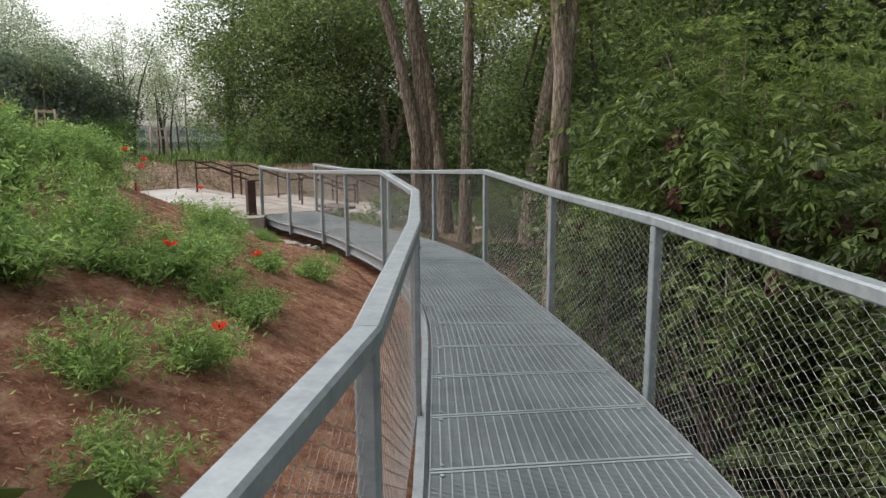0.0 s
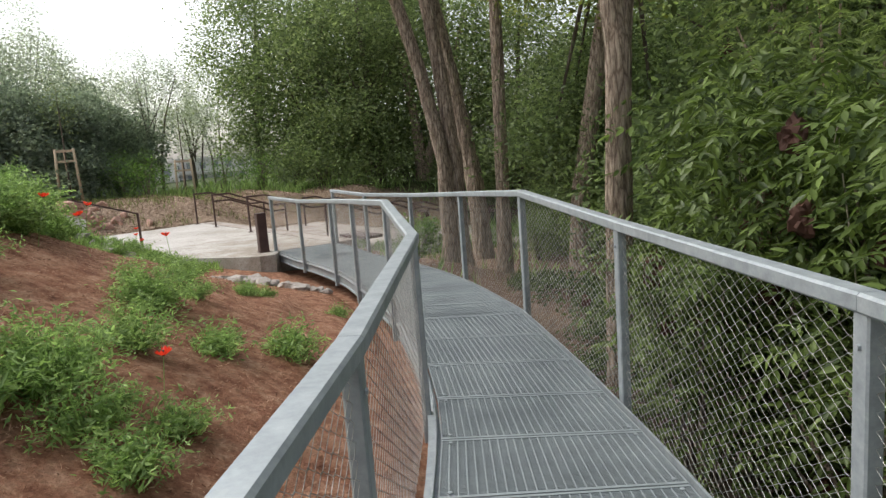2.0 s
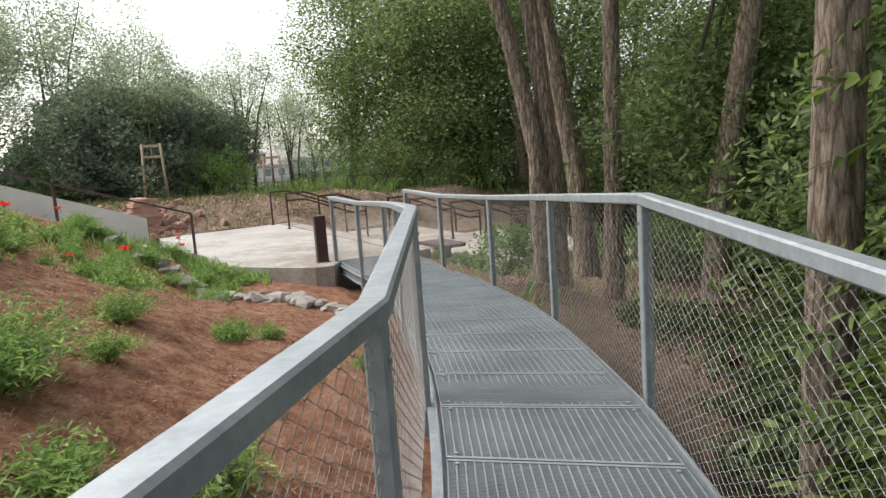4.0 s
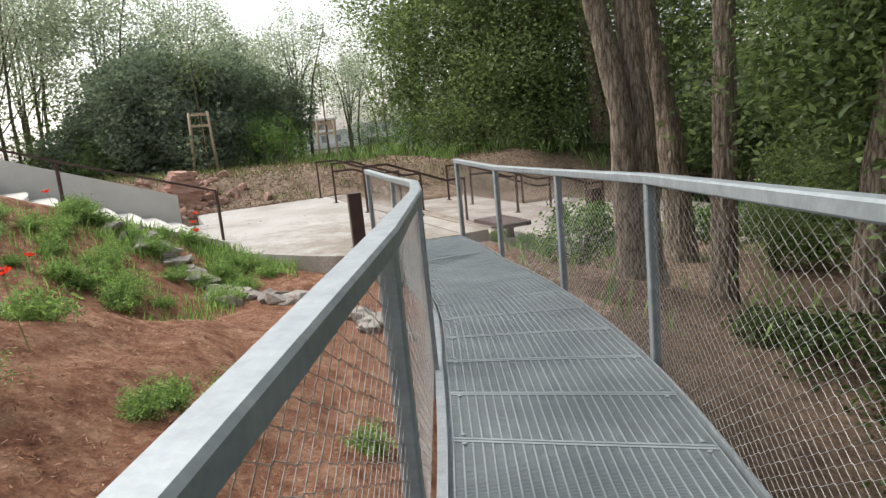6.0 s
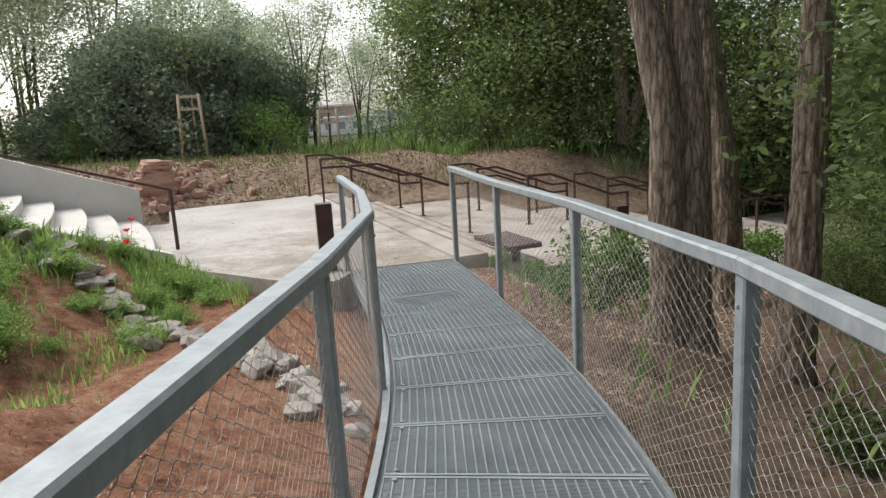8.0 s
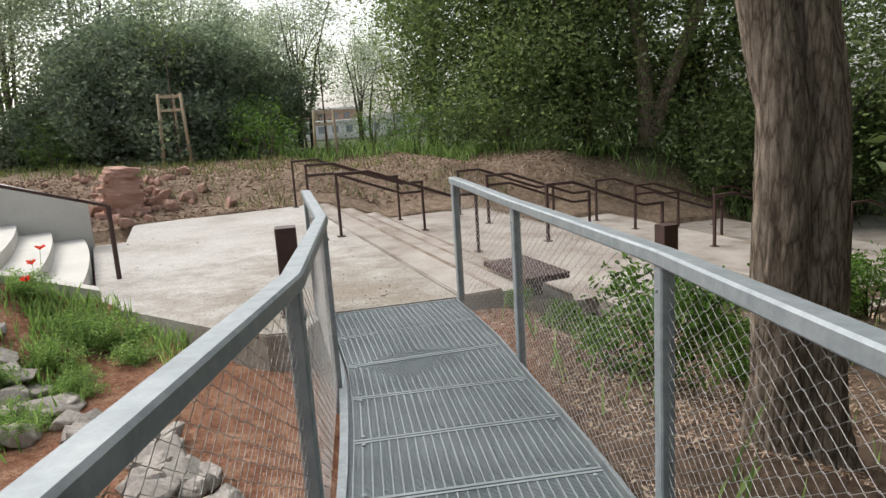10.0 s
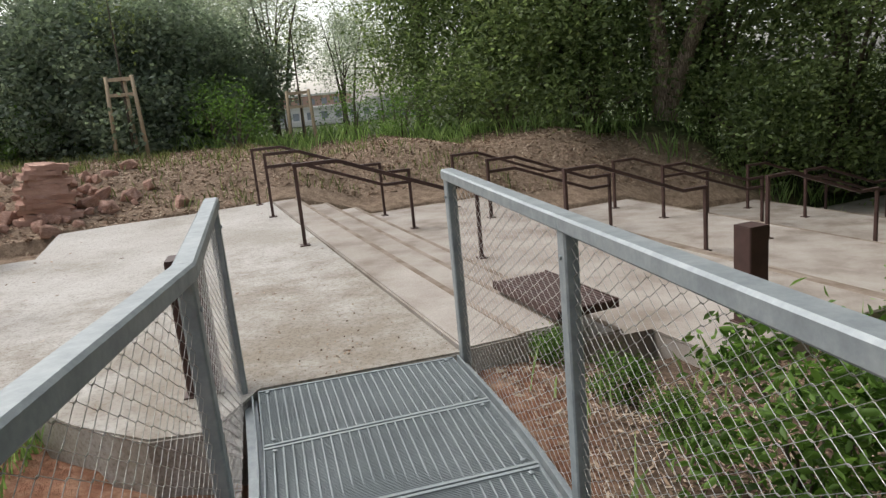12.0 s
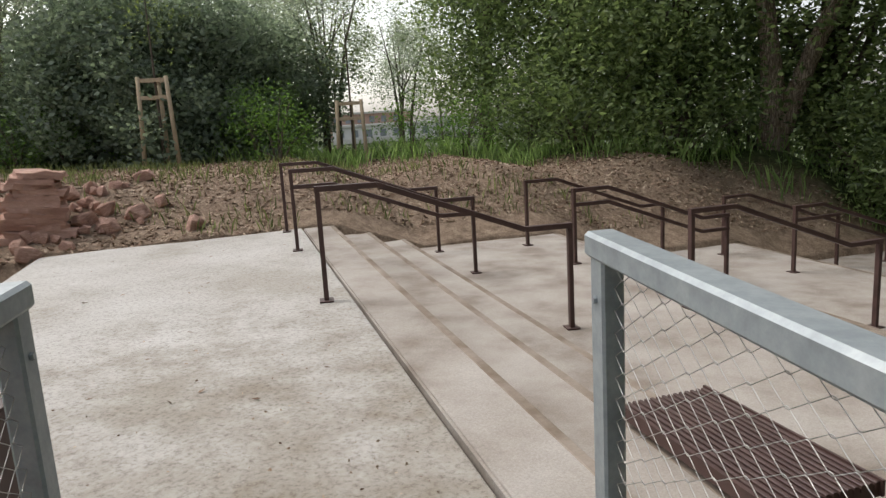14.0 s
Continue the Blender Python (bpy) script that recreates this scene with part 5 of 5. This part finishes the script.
rb = thing("layered_rock", (-10.55, 19.15, SLAB_Z - 0.08), "layered red-brown rock outcrop beside the landing", "rock")
rb.rotation_euler = (0, radians(6), radians(52))
for k in range(15):
    bm = bmesh.new()
    bmesh.ops.create_cube(bm, size=1.0)
    bmesh.ops.subdivide_edges(bm, edges=bm.edges[:], cuts=4, use_grid_fill=True)
    w, dd = 0.86 - 0.022 * k + 0.05 * math.sin(k * 2.3), 0.8 - 0.02 * k
    for v in bm.verts:
        q = Vector((v.co.x * w * (1 - 0.35 * v.co.x * v.co.x), v.co.y * dd * (1 - 0.4 * v.co.y * v.co.y), v.co.z * 0.075))
        s = Vector((k * 1.7, 0, 0))
        v.co = q + Vector((noise.noise(q * 5 + s), noise.noise(q * 5 - s), 0.5 * noise.noise(q * 7 + s))) * 0.09 + Vector((0.05 * math.sin(k * 1.9), 0.012 * k, 0.068 * k))
    part("layer", bm, RED_ROCK, rb)
reds = [part("stone", stone_mesh(20 + s, 0.75), RED_ROCK) for s in range(3)]
for i in range(70):
    x, y = -10.3 + g.gauss(0, 0.5) - 0.25 * (i % 3), 19.3 + g.gauss(0, 0.7)
    if inside(SLAB, np.array([x]), np.array([y]))[0]:
        x -= 1.0
    r = g.uniform(0.06, 0.17)
    m = pose(x, y, gz(x, y) + r * 0.25, g.uniform(-30, 30), g.uniform(-30, 30), g.uniform(0, 360)) @ Matrix.Diagonal((r, r, r, 1))
    o = reds[i] if i < 3 else new("stone", reds[i % 3].data)
    o.matrix_basis = m
    tagged(o, "broken red rock lying at the foot of the mound", "stone", "red stones")


# ---- planting stakes ----
def stakes(h):
    root = thing("tree_stakes", (0, 0, 0), "three pale wooden stakes tied round a young tree", "tree stakes", "planting stakes")
    pts = [(math.cos(a) * 0.34, math.sin(a) * 0.34) for a in (0.4, 2.5, 4.6)]
    for x, y in pts:
        bm = bmesh.new()
        tube(bm, [(x * 1.15, y * 1.15, -0.2), (x, y, h * 0.5), (x * 0.9, y * 0.9, h)], [0.045, 0.043, 0.04], 9)
        part("stake", bm, STAKE_WOOD, root, smooth=True)
    for z in (h - 0.07, h - 0.4):
        for (x0, y0), (x1, y1) in zip(pts, pts[1:] + pts[:1]):
            bm = bmesh.new()
            beam(bm, (x0 * 0.92, y0 * 0.92, z), (x1 * 0.92, y1 * 0.92, z), 0.035, 0.07)
            part("brace", bm, STAKE_WOOD, root)
    bm = bmesh.new()
    tube(bm, [(0, 0, -0.1), (0.03, 0, h * 0.6), (0.0, 0.02, h * 1.5), (0.05, 0, h * 2.1)], [0.03, 0.026, 0.018, 0.006], 7)
    part("young_trunk", bm, BARK_DARK, root, smooth=True)
    g2 = np.random.default_rng(3)
    c = g2.normal(size=(500, 3)) * np.array([0.4, 0.4, 0.55]) + np.array([0, 0, h * 1.75])
    part("crown", leaves(c, 0.08 * g2.uniform(0.6, 1.3, 500), g2), LEAF_FOREST, root)
    return root


st = stakes(1.75)
st.matrix_basis = pose(-13.72, 24.1, gz(-13.72, 24.1), 0, 0, -20)
copy_thing(st, pose(-11.35, 27.3, -0.25, 0, 0, -25))


# ---- far buildings in the gap ----
def building(x, y, z, w, d, storeys, rot, wall_c, label):
    root = thing("apartment_building", (x, y, z), label, "building")
    root.rotation_euler = (0, 0, radians(rot))
    wm = speckled("render_" + str(storeys), [(0.3, tuple(c * 0.9 for c in wall_c)), (0.7, wall_c)], 0.3, 6.0)
    bm = bmesh.new()
    prism(bm, [(-w / 2, -d / 2), (w / 2, -d / 2), (w / 2, d / 2), (-w / 2, d / 2)], -8, storeys * 3.0)
    part("wall", bm, wm, root)
    bm = bmesh.new()
    prism(bm, [(-w / 2 - 0.4, -d / 2 - 0.4), (w / 2 + 0.4, -d / 2 - 0.4), (w / 2 + 0.4, d / 2 + 0.4), (-w / 2 - 0.4, d / 2 + 0.4)], storeys * 3.0 + 0.01, storeys * 3.0 + 0.5)
    part("roof", bm, CONCRETE_WALL, root)
    wb = bmesh.new()
    beam(wb, (0, -0.06, -0.75), (0, -0.06, 0.75), 1.3, 0.1, (0, 1, 0))
    proto = part("window", wb, FAR_GLASS, root)
    k = 0
    for s in range(storeys):
        for c in range(int(w // 3)):
            loc = (-w / 2 + 1.7 + c * 3.0, -d / 2 - 0.01, s * 3.0 + 1.6)
            if k == 0:
                proto.location = loc
            else:
                share("window", proto, root, loc)
            k += 1
        bm = bmesh.new()
        beam(bm, (-w / 2, -d / 2 - 0.5, s * 3.0 + 0.1), (w / 2, -d / 2 - 0.5, s * 3.0 + 0.1), 1.0, 0.9)
        part("balcony", bm, CONCRETE_WALL, root)


building(-84, 150, -9, 22, 12, 3, 30, (0.75, 0.73, 0.7), "white apartment building with long balconies in the distance")
building(-101, 172, -9, 20, 12, 4, 26, (0.5, 0.33, 0.26), "brick-coloured apartment building in the distance")
building(-72, 172, -11, 24, 12, 4, 34, (0.62, 0.6, 0.57), "grey apartment building in the distance")


# ---- dry leaves and twigs on the concrete ----
g5 = np.random.default_rng(21)
n5 = 110
lx, ly = g5.uniform(-9.5, -3.2, n5), g5.uniform(14.8, 20.5, n5)
ok5 = inside(SLAB, lx, ly)
pts5 = np.stack([lx[ok5], ly[ok5], np.full(ok5.sum(), SLAB_Z + 0.012)], 1)
v5, f5 = leaves(pts5, 0.06 * g5.uniform(0.4, 1.3, len(pts5)), g5, 0.4)
v5[:, 2] = SLAB_Z + 0.004 + (v5[:, 2] - SLAB_Z) * 0.3
v5[:, 2] = np.maximum(v5[:, 2], SLAB_Z + 0.004)
tagged(part("dry_leaves", (v5, f5), TAN_CHIP), "scattered dry brown leaves on the concrete", "leaves", kind="stuff")

# grit and bark crumbs trodden off the walkway
n6 = 800
a6, r6 = g5.uniform(0, 6.28, n6), np.abs(g5.normal(size=n6)) * 1.5
cx, cy = -3.5 + np.cos(a6) * r6, 15.3 + np.sin(a6) * r6
ok6 = inside(SLAB, cx, cy)
pts6 = np.stack([cx[ok6], cy[ok6], np.full(ok6.sum(), SLAB_Z + 0.006)], 1)
v6, f6 = leaves(pts6, 0.013 * g5.uniform(0.4, 1.5, len(pts6)), g5, 0.6)
v6[:, 2] = np.maximum(v6[:, 2], SLAB_Z + 0.002)
tagged(part("bark_crumbs", (v6, f6), TAN_CHIP), "small brown bark crumbs trodden onto the concrete", "bark crumbs", kind="stuff")
